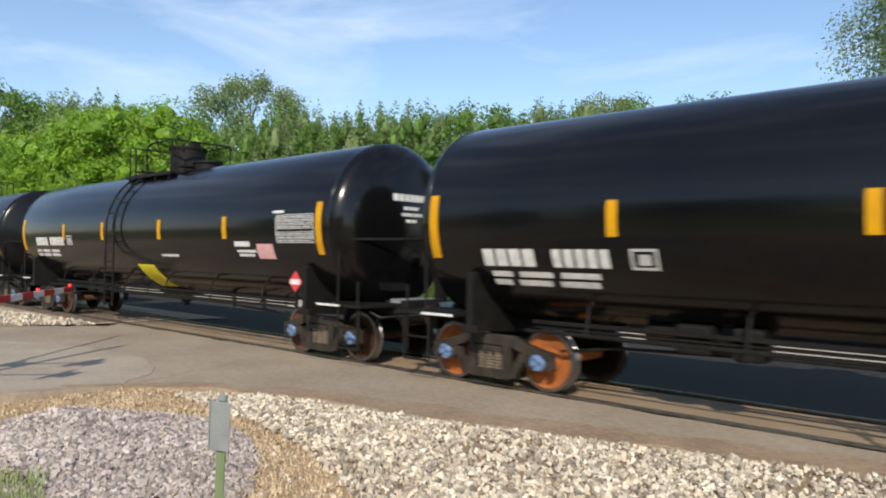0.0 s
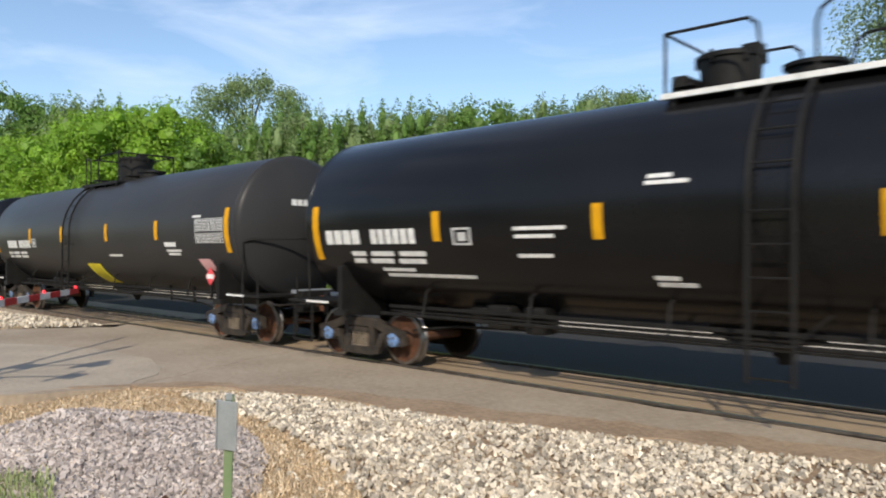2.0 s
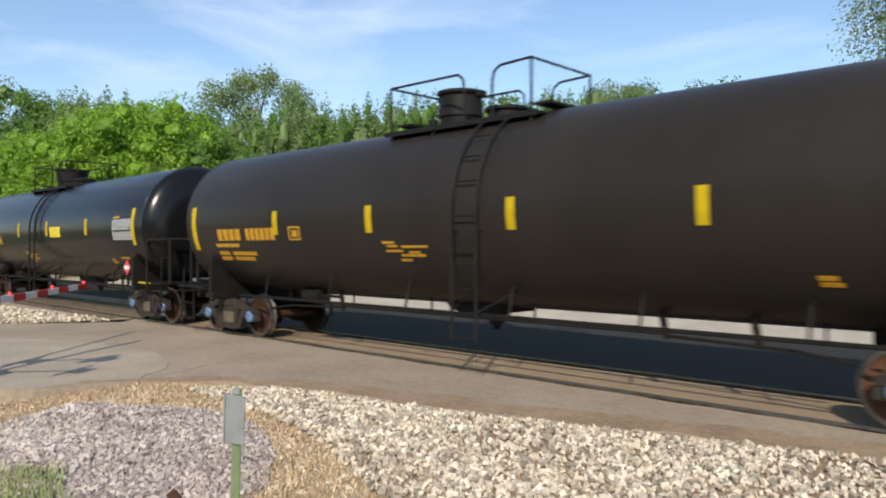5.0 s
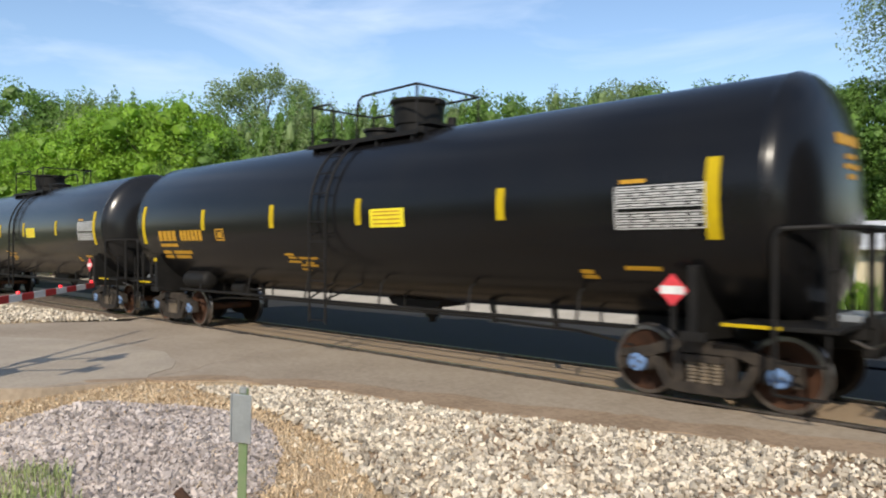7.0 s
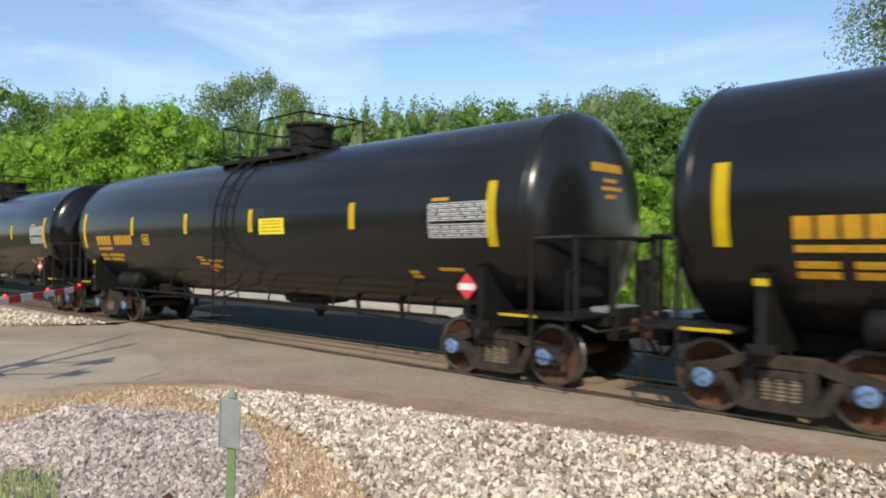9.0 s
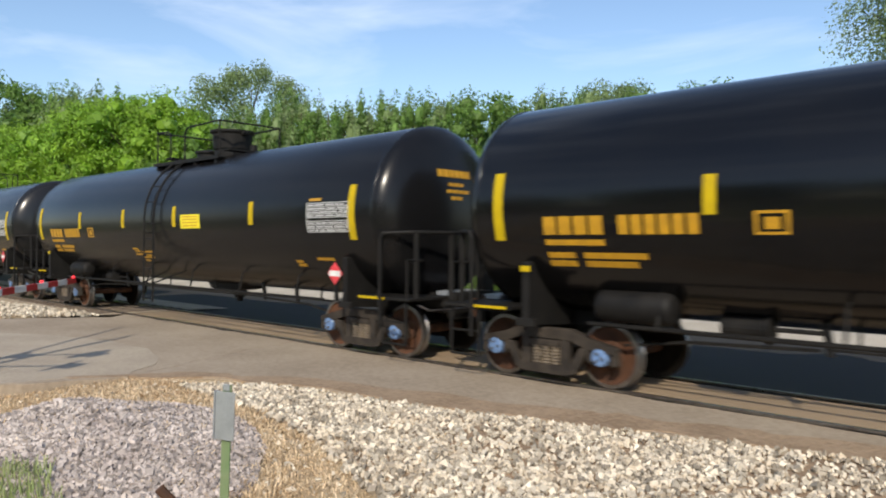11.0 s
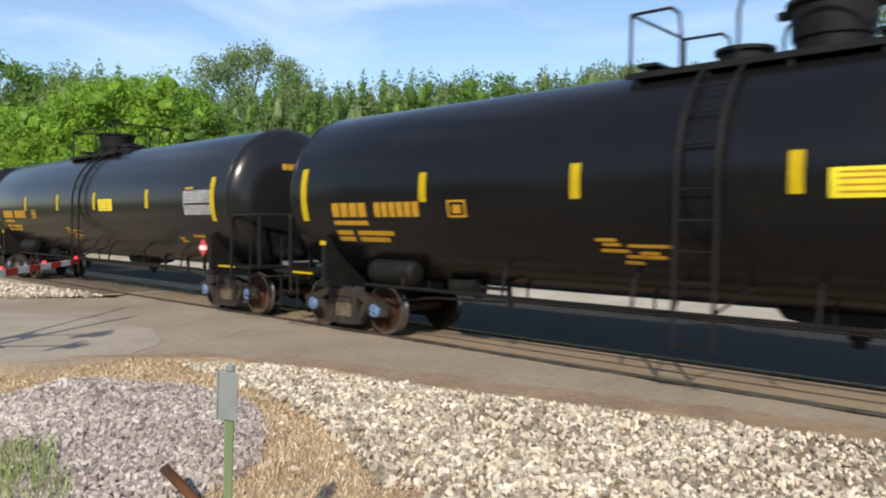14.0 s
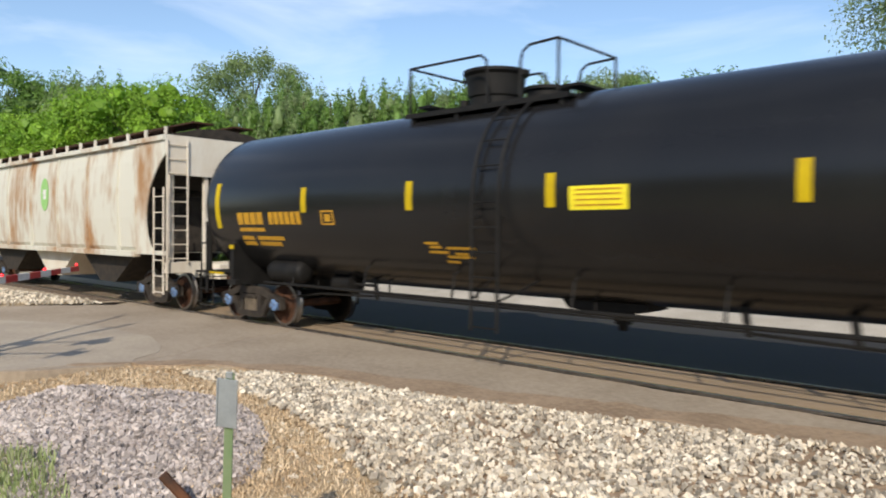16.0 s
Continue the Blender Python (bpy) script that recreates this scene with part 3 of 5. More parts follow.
    part("dome", bm, DARK, car, "round protective housing on the tank top")
    if style == "tall":
        bm = bmesh.new()
        box(bm, dx - 0.62, dx - 0.42, -0.45, 0.45, 4.05, 4.33, 0.02)
        part("valve_box", bm, DARK, car)
    side = -1 if style == "amber" else 1
    bm = bmesh.new()
    lathe(bm, [(4.05, 0.33), (4.24, 0.33), (4.25, 0.38), (4.30, 0.38), (4.33, 0.20), (4.36, 0.05)], "Z", 24, centre=(dx + side * 1.05, 0, 0))
    part("valve", bm, DARK, car, "flanged manway cover beside the dome")
    bm = bmesh.new()
    rod(bm, (dx - side * 0.78, 0.1, 4.1), (dx - side * 0.78, 0.1, 4.33), 0.09, 12)
    part("valve", bm, DARK, car, "valve fitting beside the dome")
    y, (r0, r1, r2, r3) = 0.82, fit["rails"]
    bm = bmesh.new()
    pipe(bm, [(x, q * y, z) for x, q, z in ((r1 + 0.06, -1, 4.0), (r1 + 0.06, -1, 4.45), (r1 + 0.03, -1, 4.70), (r1 - 0.08, -1, 4.79), (r0, -1, 4.80), (r0, 1, 4.80), (r1 - 0.08, 1, 4.79), (r1 + 0.03, 1, 4.70),
                                            (r1 + 0.06, 1, 4.45), (r1 + 0.06, 1, 4.0))], 0.022)
    part("guard_rail", bm, DARK, car, "tubular guard rail on the tank top")
    bm = bmesh.new()
    pipe(bm, [(x, q * y, z) for x, q, z in ((r2, -1, 4.0), (r2, -1, 4.58), (r2 + 0.04, -1, 4.72), (r2 + 0.16, -1, 4.80), (r3, -1, 4.82), (r3, 1, 4.82), (r2 + 0.16, 1, 4.80), (r2 + 0.04, 1, 4.72), (r2, 1, 4.58), (r2, 1, 4.0))], 0.022)
    part("guard_rail", bm, DARK, car, "tubular guard rail on the tank top")
    for x, q, z in ((r0, -y, 4.80), (r0, y, 4.80), (r3, -y, 4.82), (r3, y, 4.82)):
        bm = bmesh.new()
        pipe(bm, [(x, q, 3.97), (x, q, z)], 0.022)
        part("rail_post", bm, DARK, car)
    # reflective strips
    marks = fit["strips"]
    for i, x in enumerate(marks):
        bm = bmesh.new()
        if i in (0, 5):
            skin(bm, x - 0.082, x + 0.082, fit["height"] - 0.53, fit["height"] + 0.42)
        else:
            skin(bm, x - 0.075, x + 0.075, fit["height"] - 0.23, fit["height"] + 0.23)
        part("reflector_strip", bm, YELLOW if gold else AMBER, car, "yellow reflective strip")
    for s in (-1, 1):
        build_truck(car, s * TRUCK, rng)
    return car


def panel(car, x0, x1, z0, z1, rows, mat):
    """A stencilled data block: an outlined box with rows of plain bars."""
    bm = bmesh.new()
    step = (z1 - z0) / rows
    for a, c in ((x0 - 0.02, x0), (x1, x1 + 0.02)):
        skin(bm, a, c, z0, z1, 0.005)
    for r in range(rows + 1):
        skin(bm, x0, x1, z0 + r * step - 0.007, z0 + r * step + 0.007, 0.005, 1)
    for r in range(rows):
        z, x = z0 + r * step, x0 + 0.02
        if r == 3:
            continue
        while x < x1 - 0.06:
            w = random.uniform(0.10, 0.26)
            skin(bm, x, min(x + w, x1 - 0.01), z + step * 0.28, z + step * 0.66, 0.005, 1)
            x += w + random.uniform(0.02, 0.05)
    tagged(part("data_panel", bm, mat, car, "white stencilled data block of plain bars"), kind="stuff")


def lettering(car, style, k):
    """The car's marks: plain bars in the size and colour of the writing."""
    random.seed(40 + k)
    u, gold = style.startswith("amber"), style.startswith(("amber", "plain"))
    col = LETTERS if gold else WHITE
    x = -6.70 if u else {0: -6.79, 2: -7.33}.get(k, -6.57)
    top = 2.08 if k == 0 else 2.35
    for w, gap in [(0.19, 0.045)] * 3 + [(0.19, 0.30 if k in (0, 2) else 0.22)] + [(0.135, 0.045)] * (5 if k == 0 else 6):
        bm = bmesh.new()
        skin(bm, x, x + w, top - 0.24, top, 0.005)
        part("mark_bar", bm, col, car, "large painted mark bar")
        x += w + gap
    bm = bmesh.new()
    for z, runs in ((1.97, (0.9,)), (1.80, (0.42, 0.9)), (1.69, (0.42, 0.75))) if gold else ((1.91, (0.35, 0.55, 0.6)), (1.79, (0.30, 0.55, 0.6))):
        z, x = z - (0.22 if k == 0 else 0), -6.7
        for w in runs:
            skin(bm, x, x + w, z, z + 0.075, 0.005, 1)
            x += w + 0.14
    tagged(part("small_lettering", bm, col, car, "small lettering lines shown as plain bars"), kind="stuff")
    bm = bmesh.new()
    for a, b, c, d in ((-3.99, -3.95, 2.10, 2.36), (-3.66, -3.62, 2.10, 2.36), (-3.95, -3.66, 2.10, 2.13), (-3.95, -3.66, 2.33, 2.36), (-3.88, -3.72, 2.16, 2.29)):
        dx, dz = {0: (-0.45, -0.27), 2: (-0.31, -0.02), 3: (-0.25, 0.03), 1: (-0.15, 0.03)}.get(k, (0.06, 0.0))
        skin(bm, a + dx, b + dx, c + dz, d + dz, 0.005)
    part("consolidated_stencil", bm, col if gold else STENCIL, car, "small outlined square stencil")
    panel(car, 6.10 if u else 6.28, 7.24 if u else 7.42, 2.18, 2.70, 8, STENCIL)
    bm = bmesh.new()
    skin(bm, 6.15, 6.5, 2.74, 2.79, 0.005, 1)
    part("small_lettering", bm, col, car)
    # marks on the dished end
    bm = bmesh.new()
    for z, runs in ((3.28, ((-0.45, 0.40),)), (3.12, ((-0.2, 0.2),)), (3.00, ((-0.25, 0.35),)), (2.88, ((-0.15, 0.15),))):
        tall = 0.13 if z > 3.2 else 0.06
        z -= 0.12 if gold else 0.30
        for a, b in runs:
            n = max(1, int((b - a) / 0.13))
            for i in range(n):
                y0 = a + (b - a) * i / n
                y1 = y0 + (b - a) / n * 0.8
                pts = []
                for y, zz in ((y0, z), (y1, z), (y1, z + tall), (y0, z + tall)):
                    pts.append((7.85 + head_depth(math.hypot(y, zz - AXIS)), y, zz))
                lo = [bm.verts.new(p) for p in pts]
                hi = [bm.verts.new((p[0] + 0.012, p[1], p[2])) for p in pts]
                bm.faces.new(hi)
                for i2 in range(4):
                    j2 = (i2 + 1) % 4
                    bm.faces.new((lo[i2], lo[j2], hi[j2], hi[i2]))
    tagged(part("end_lettering", bm, col, car, "lettering on the tank end as plain bars"), kind="stuff")
    if gold:
        bm = bmesh.new()
        dx, dz = (0.10, 0.17) if u else (0.25, 0.40)
        for z, a, b in ((1.62, -1.55, -1.25), (1.56, -1.45, -1.2), (1.55, -1.1, -0.5), (1.48, -1.5, -1.1), (1.46, -0.95, -0.7), (1.41, -1.15, -0.6), (1.33, -1.2, -0.95)):
            skin(bm, a + dx, b + dx, z + dz, z + dz + 0.04, 0.005, 1)
        for z, a, b in ((1.66, 6.1, 6.6), (1.60, 5.4, 5.6), (1.53, 5.42, 5.65)):
            skin(bm, a, b, z, z + 0.05, 0.005, 1)
        tagged(part("small_lettering", bm, col, car, "small lettering lines shown as plain bars"), kind="stuff")
        if k >= 6:
            bm = bmesh.new()
            skin(bm, 1.36, 2.21, 2.29, 2.60, 0.006)
            board = part("notice_panel", bm, SIGNYELLOW, car, "bright yellow notice panel with dark lines")
            bm = bmesh.new()
            for z in (2.34, 2.41, 2.48, 2.54):
                skin(bm, 1.45, 2.12, z, z + 0.022, 0.010, 1)
            part("notice_line", bm, LETTERS, board)
    else:
        bm = bmesh.new()
        for z, a, b in ((2.10, 4.75, 5.3), (1.98, 4.8, 5.5), (1.90, 4.85, 5.4), (1.86, 1.45, 2.25)):
            skin(bm, a, b, z, z + (0.10 if z > 2.05 else 0.05), 0.005, 1)
        if k == 2:
            for z, a, b in ((2.32, 3.03, 3.8), (2.22, 3.03, 3.4), (2.12, 3.05, 3.45), (2.02, 3.05, 3.4), (1.92, 3.1, 3.7), (2.28, -3.14, -2.28), (2.17, -3.13, -2.47), (1.90, -3.12, -2.53),
                            (2.87, -1.12, -0.8), (2.79, -1.15, -0.59), (1.63, -1.13, -0.8), (1.55, -1.1, -0.61), (1.66, -6.05, -5.29), (1.57, -5.98, -4.04), (1.55, 5.6, 6.0), (1.45, 5.8, 6.4), (2.78, 6.25, 6.7)):
                skin(bm, a, b, z, z + 0.05, 0.005, 1)
        tagged(part("small_lettering", bm, WHITE, car, "small lettering lines shown as plain bars"), kind="stuff")
        bm = bmesh.new()
        if k == 3:
            skin(bm, 6.22, 6.72, 1.55, 1.82, 0.006, slant=-0.3)
        else:
            skin(bm, 5.54, 6.10, 1.86, 2.15, 0.006)
        part("notice_panel", bm, PINK, car, "faded pink notice panel")
        if k != 2:
            bm = bmesh.new()
            x0 = -0.38 if k == 3 else -0.10
            skin(bm, x0, x0 + 0.84, 1.10, 1.64, 0.012, 12)
            part("notice_panel", bm, SIGNYELLOW, car, "plain yellow panel low on the tank")


def hopper_car(rng):
    """A cream covered hopper with rounded flanks, slope ends and a roof walkway."""
    car = thing("hopper_car", "rust-streaked cream covered hopper car behind the tank cars", "hopper car")
    half, sec = 7.95, []
    for y, z in ((-1.38, 1.38), (-1.50, 1.55), (-1.56, 2.3), (-1.57, 3.0), (-1.54, 3.7), (-1.47, 4.18), (-1.30, 4.30), (-0.7, 4.46), (0.0, 4.52)):
        sec.append((y, z))
    sec += [(-y, z) for y, z in reversed(sec[:-1])]
    bm = bmesh.new()
    prism(bm, sec, -half + 0.9, half - 1.55, "X")
    part("body", bm, STREAK, car, "cream steel hopper body with rust streaks")
    for s in (-1, 1):
        e = half - (1.55 if s > 0 else 0.9)
        # side sheets run on beyond the slope sheet with an arched cut
        for w in (-1, 1):
            bm = bmesh.new()
            arch = [(s * e, 1.38), (s * e, 4.20), (s * half, 4.20), (s * half, 3.80)]
            arch += [(s * (half - d), z) for z, d in ((3.6, 0.28), (3.35, 0.55), (3.0, 0.82), (2.6, 0.98), (2.2, 1.02), (1.85, 0.94), (1.6, 0.78), (1.48, 0.62), (1.48, 0.0), (1.38, 0.0))]
            prism(bm, arch, w * 1.50, w * 1.535)
            part("end_side_sheet", bm, STREAK, car)
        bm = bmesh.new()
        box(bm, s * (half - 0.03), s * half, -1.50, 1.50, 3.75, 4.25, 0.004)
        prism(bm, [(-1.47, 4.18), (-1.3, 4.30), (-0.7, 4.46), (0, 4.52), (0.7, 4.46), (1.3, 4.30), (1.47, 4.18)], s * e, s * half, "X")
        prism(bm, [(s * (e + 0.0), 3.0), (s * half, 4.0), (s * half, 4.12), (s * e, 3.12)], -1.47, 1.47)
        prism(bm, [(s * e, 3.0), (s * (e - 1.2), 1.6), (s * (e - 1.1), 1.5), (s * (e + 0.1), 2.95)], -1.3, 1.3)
        # added dark plate over the pale body end, for the recess's shade
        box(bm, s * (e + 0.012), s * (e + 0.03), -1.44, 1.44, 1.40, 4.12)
        # the dark colour here is part grime, part the shade inside the recess
        part("slope_sheet", bm, GRIME, car, "slope sheet in the end recess, dark with grime and painted shade")
        bm = bmesh.new()
        box(bm, s * (half + 0.002), s * (half + 0.02), -1.50, 1.50, 3.30, 4.25, 0.004)
        part("end_sheet", bm, CREAM, car, "pale grey end sheet")
        bm = bmesh.new()
        for y in (-1.35, 1.35, -0.45):
            box(bm, s * (half - 0.16), s * (half - 0.04), y - 0.05, y + 0.05, 1.0, 3.9, 0.008)
        box(bm, s * (half - 1.9), s * (half + 0.35), -0.3, 0.3, 0.78, 1.15, 0.02)
        box(bm, s * (half - 0.2), s * half, -1.45, 1.45, 0.95, 1.2, 0.01)
        part("end_frame", bm, CREAM, car, "pale end posts and sill")
        bm = bmesh.new()
        for y in (-1.52, -1.0):
            pipe(bm, [(s * (half + 0.06), y, 0.55 if y < -1.2 else 1.2), (s * (half + 0.06), y, 4.15)], 0.024)
        for i in range(9):
            rod(bm, (s * (half + 0.06), -1.52, 1.3 + i * 0.34), (s * (half + 0.06), -1.0, 1.3 + i * 0.34), 0.014, 6)
        for x in (half - 0.45, half + 0.04):
            pipe(bm, [(s * x, -1.60, 0.45), (s * x, -1.60, 3.0)], 0.022)
        for i in range(7):
            rod(bm, (s * (half - 0.45), -1.60, 0.5 + i * 0.38), (s * (half + 0.04), -1.60, 0.5 + i * 0.38), 0.014, 6)
        part("end_ladder", bm, CREAM, car, "pale steel end ladder")
        bm = bmesh.new()
        box(bm, s * (half + 0.3), s * (half + 1.0), -0.12, 0.12, 0.78, 1.02, 0.03)
        part("coupler", bm, RUST, car, "rusty knuckle coupler")
        build_truck(car, s * 6.55, rng)
    bm = bmesh.new()
    for w in (-1, 1):
        box(bm, -half, half, w * 1.50, w * 1.60, 4.12, 4.24, 0.01)
        box(bm, -half + 0.9, half - 1.6, w * 1.40, w * 1.56, 1.30, 1.44, 0.01)
    part("side_chord", bm, STREAK, car, "rusty cream top chord and side sill")
    for x in (-5.6, -3.4, -1.1, 1.2, 3.4, 5.4):
        bm = bmesh.new()
        prism(bm, [(-1.59, 1.42), (-1.61, 2.3), (-1.62, 3.0), (-1.59, 3.7), (-1.52, 4.15), (-1.50, 4.15), (-1.54, 3.7), (-1.565, 3.0), (-1.555, 2.3), (-1.48, 1.42)], x - 0.03, x + 0.03, "X")
        part("side_rib", bm, STREAK, car)
    for x in (-4.2, -0.1, 3.9):
        bm = bmesh.new()
        prism(bm, [(x - 1.8, 1.38), (x + 1.8, 1.38), (x + 0.5, 0.55), (x - 0.5, 0.55)], -1.2, 1.2)
        part("hopper_bay", bm, GRIME if abs(x) > 1 else CREAM, car, "tapered hopper bay with a discharge gate")
    bm = bmesh.new()
    for y in (-0.55, 0.55):
        box(bm, -half, half, y - 0.28, y + 0.28, 4.60, 4.64)
        for i in range(13):
            x = -half + 0.3 + i * (2 * half - 0.6) / 12
            box(bm, x - 0.03, x + 0.03, y - 0.04, y + 0.04, 4.38, 4.6)
    part("roof_walk", bm, RUST, car, "rusty roof walkway on brackets")
    bm = bmesh.new()
    for i in range(16):
        x = -half + 0.2 + i * (2 * half - 0.4) / 15
        box(bm, x - 0.03, x + 0.03, -1.46, -1.40, 4.20, 4.46)
    part("roof_bracket", bm, CREAM, car)
    bm = bmesh.new()
    ring = [(0.32 * math.cos(i * math.pi / 14) , 3.05 + 0.5 * math.sin(i * math.pi / 14)) for i in range(28)]
    prism(bm, ring, -1.585, -1.575)
    logo = part("logo", bm, GREEN, car, "faded green oval emblem", at=pose(0.15, 0, 0))
    bm = bmesh.new()
    prism(bm, [(-0.12, 2.9), (0.12, 2.9), (0.12, 3.2), (-0.12, 3.2)], -1.592, -1.586)
    part("logo_panel", bm, WHITE, logo)
    return car



# ---- ground, road, track ----


def ground_z(x, y):
    """The lie of the land: level with the rails at the crossing, falling off on both sides."""
    def step(a, b, v):
        u = min(1.0, max(0.0, (v - a) / (b - a)))
        return u * u * (3 - 2 * u)
    z = -0.075 - 0.22 * step(-4.4, -7.4, y) - 0.28 * step(0.9, 2.4, y)
    z += 0.35 * step(13.0, 26.0, y)
    return z + 0.03 * noise.noise((x * 0.35, y * 0.35, 0)) + 0.012 * noise.noise((x * 1.7, y * 1.7, 3))


def axis_steps(lo, hi, near_lo, near_hi, fine):
    v = list(np.arange(near_lo, near_hi + 1e-6, fine))
    a, step = near_hi, fine
    while a < hi:
        step *= 1.35
        a += step
        v.append(min(a, hi))
    a, step = near_lo, fine
    while a > lo:
        step *= 1.35
        a -= step
        v.insert(0, max(a, lo))
    return v


def sheet(name, xs, ys, z_of, mat, label):
    verts = [(x, y, z_of(x, y)) for y in ys for x in xs]
    n = len(xs)
    faces = [(j * n + i, j * n + i + 1, j * n + n + i + 1, j * n + n + i) for j in range(len(ys) - 1) for i in range(n - 1)]
    me = bpy.data.meshes.new(name)
    me.from_pydata(verts, [], faces)
    me.materials.append(mat)
    me.polygons.foreach_set("use_smooth", [True] * len(faces))
    return tagged(new(name, me), label, name, kind="structure")


sheet("ground", axis_steps(-1500, 1500, -30, 8, 0.5), axis_steps(-1500, 1500, -12, 30, 0.5), ground_z, MEADOW, "grassy ground reaching to the far trees")


def ragged(points, amount, step, seed):
    """A closed outline with an uneven edge."""
    out = []
    for a, b in zip(points, points[1:] + points[:1]):
        a, b = Vector(a), Vector(b)
        n = max(1, int((b - a).length / step))
        side = Vector((-(b - a).y, (b - a).x)).normalized()
        for i in range(n):
            p = a.lerp(b, i / n)
            out.append(p + side * amount * noise.noise((p.x * 1.3, p.y * 1.3, seed)) if i else p)
    return [(p.x, p.y) for p in out]


def slab(name, points, top, thick, mat, label, ragged_by=0.12, seed=1.0, step=0.25):
    bm = bmesh.new()
    prism(bm, ragged(points, ragged_by, step, seed), top - thick, top, "Z")
    bmesh.ops.triangulate(bm, faces=[f for f in bm.faces if len(f.verts) > 4])
    ob = new(name, mesh_of(name, bm, mat))
    return tagged(ob, label, name, kind="structure")


def in_poly(x, y, poly):
    inside = False
    for (xa, ya), (xb, yb) in zip(poly, poly[1:] + poly[:1]):
        if (ya > y) != (yb > y) and x < (xb - xa) * (y - ya) / (yb - ya) + xa:
            inside = not inside
    return inside


ROAD = [(-11.35, -6.4), (-10.75, -4.9), (-11.3, -3.6), (-11.9, -2.2), (-12.3, -0.79), (-20.2, -0.79), (-19.6, -1.4), (-20.4, -2.4), (-21.2, -3.8), (-27.0, -14.0), (-30, -40), (-17, -40), (-14.5, -12.0)]
APR = [(-10.9, -4.9), (-10.0, -4.2), (-8.6, -3.55), (-6.0, -3.05), (-4.4, -2.70), (-2.8, -2.15), (-1.3, -1.75), (2.0, -1.55), (30, -1.5), (30, -0.79), (-13.4, -0.79), (-12.6, -4.0), (-12.0, -5.2)]
slab("road_apron", APR, -0.042, 0.3, APRON, "dirty brown asphalt apron beside the track", 0.10, 2.0)
EDGE = [(-11.3, -5.6), (-10.75, -4.85), (-10.0, -4.25), (-8.6, -3.60), (-6.0, -3.10), (-4.4, -2.75), (-2.8, -2.20), (-1.3, -1.80), (2.0, -1.60), (2.0, -0.95),
        (-1.3, -1.15), (-2.8, -1.50), (-4.4, -2.05), (-6.0, -2.48), (-8.6, -3.02), (-9.9, -3.70), (-10.6, -4.4)]
slab("dirt_edge", EDGE, -0.030, 0.2, DIRT, "brown dirt along the edge of the apron", 0.22, 6.0, 0.15)
slab("road", ROAD, -0.038, 0.5, APRON, "dusty grey asphalt road over the crossing", 0.16, 1.0)
WORN = [(-10.80, -4.85), (-11.42, -4.15), (-12.23, -3.69), (-13.39, -3.37), (-14.9, -3.37), (-16.5, -3.89), (-17.9, -4.68), (-21.0, -7.0), (-22.0, -12.0), (-15.0, -12.0), (-11.4, -6.4)]
slab("road_patch", WORN, -0.031, 0.3, ASPHALT, "paler worn gravelly patch of the road", 0.20, 4.0)
slab("crossing_infill", [(-20.2, -0.62), (30, -0.62), (30, 0.62), (-20.2, 0.62)], -0.035, 0.1, INFILL, "tan dirt infill between the rails", 0.0, 3.0, 4.0)


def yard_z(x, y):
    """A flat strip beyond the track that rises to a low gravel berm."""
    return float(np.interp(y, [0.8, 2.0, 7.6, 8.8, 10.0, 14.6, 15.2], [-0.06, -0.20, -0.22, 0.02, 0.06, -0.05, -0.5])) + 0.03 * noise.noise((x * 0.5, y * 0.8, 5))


# the train's shade is put into this strip's colour, past the cast shadow
sheet("cinder_strip", list(np.arange(-120, 40.1, 0.8)), [0.80, 1.6, 3, 4.4, 5.8, 7.0, 7.7], lambda x, y: yard_z(x, y) + 0.05, CINDER_SHADE, "cinder strip beyond the rails, darkened with the train's shade")
sheet("gravel_berm", list(np.arange(-120, 40.1, 0.4)), [7.5, 7.9, 8.3, 8.8, 9.4, 10.0, 12, 14.6, 15.2], lambda x, y: yard_z(x, y) + 0.06 * noise.noise((x * 2, y * 2, 1)), YARD, "low berm of pale gravel beyond the track")
sheet("track_bed", list(np.arange(-160, -20.2, 2.0)) + [-20.4], [-2.6, -1.9, -0.7, 0.7, 1.9, 2.6], lambda x, y: -0.045 - 0.03 * max(0, abs(y) - 1.2), BALLAST, "brown ballast bed under the rails")
sheet("verge", axis_steps(-40, 14, -14, 3, 0.4), list(np.arange(-10.0, -1.6, 0.4)), lambda x, y: ground_z(x, y) + 0.02, SOIL, "dry tan soil and straw verge")

track = thing("railway_track", "steel railway track sunk in the crossing surface", "railway track", kind="structure")
for s in (-1, 1):
    bm = bmesh.new()
    rail = [(0.036, 0.0), (0.036, -0.03), (0.01, -0.045), (0.01, -0.13), (0.07, -0.15), (0.07, -0.165), (-0.07, -0.165), (-0.07, -0.15), (-0.01, -0.13), (-0.01, -0.045), (-0.036, -0.03), (-0.036, 0.0)]
    prism(bm, [(y + s * 0.753, z) for y, z in rail], -300, 120, "X")
    part("rail", bm, STEEL, track, "polished steel rail")
bm = bmesh.new()
box(bm, -0.11, 0.11, -1.25, 1.25, -0.20, -0.028, 0.01)
first = part("sleeper", bm, TIMBER, track, at=pose(-21.0, 0, 0))
for i in range(1, 90):
    c = new("sleeper", first.data)
    c.parent, c.matrix_basis = track, pose(-21.0 - i * 0.53, 0, 0)

# ---- loose stone, straw and grass ----


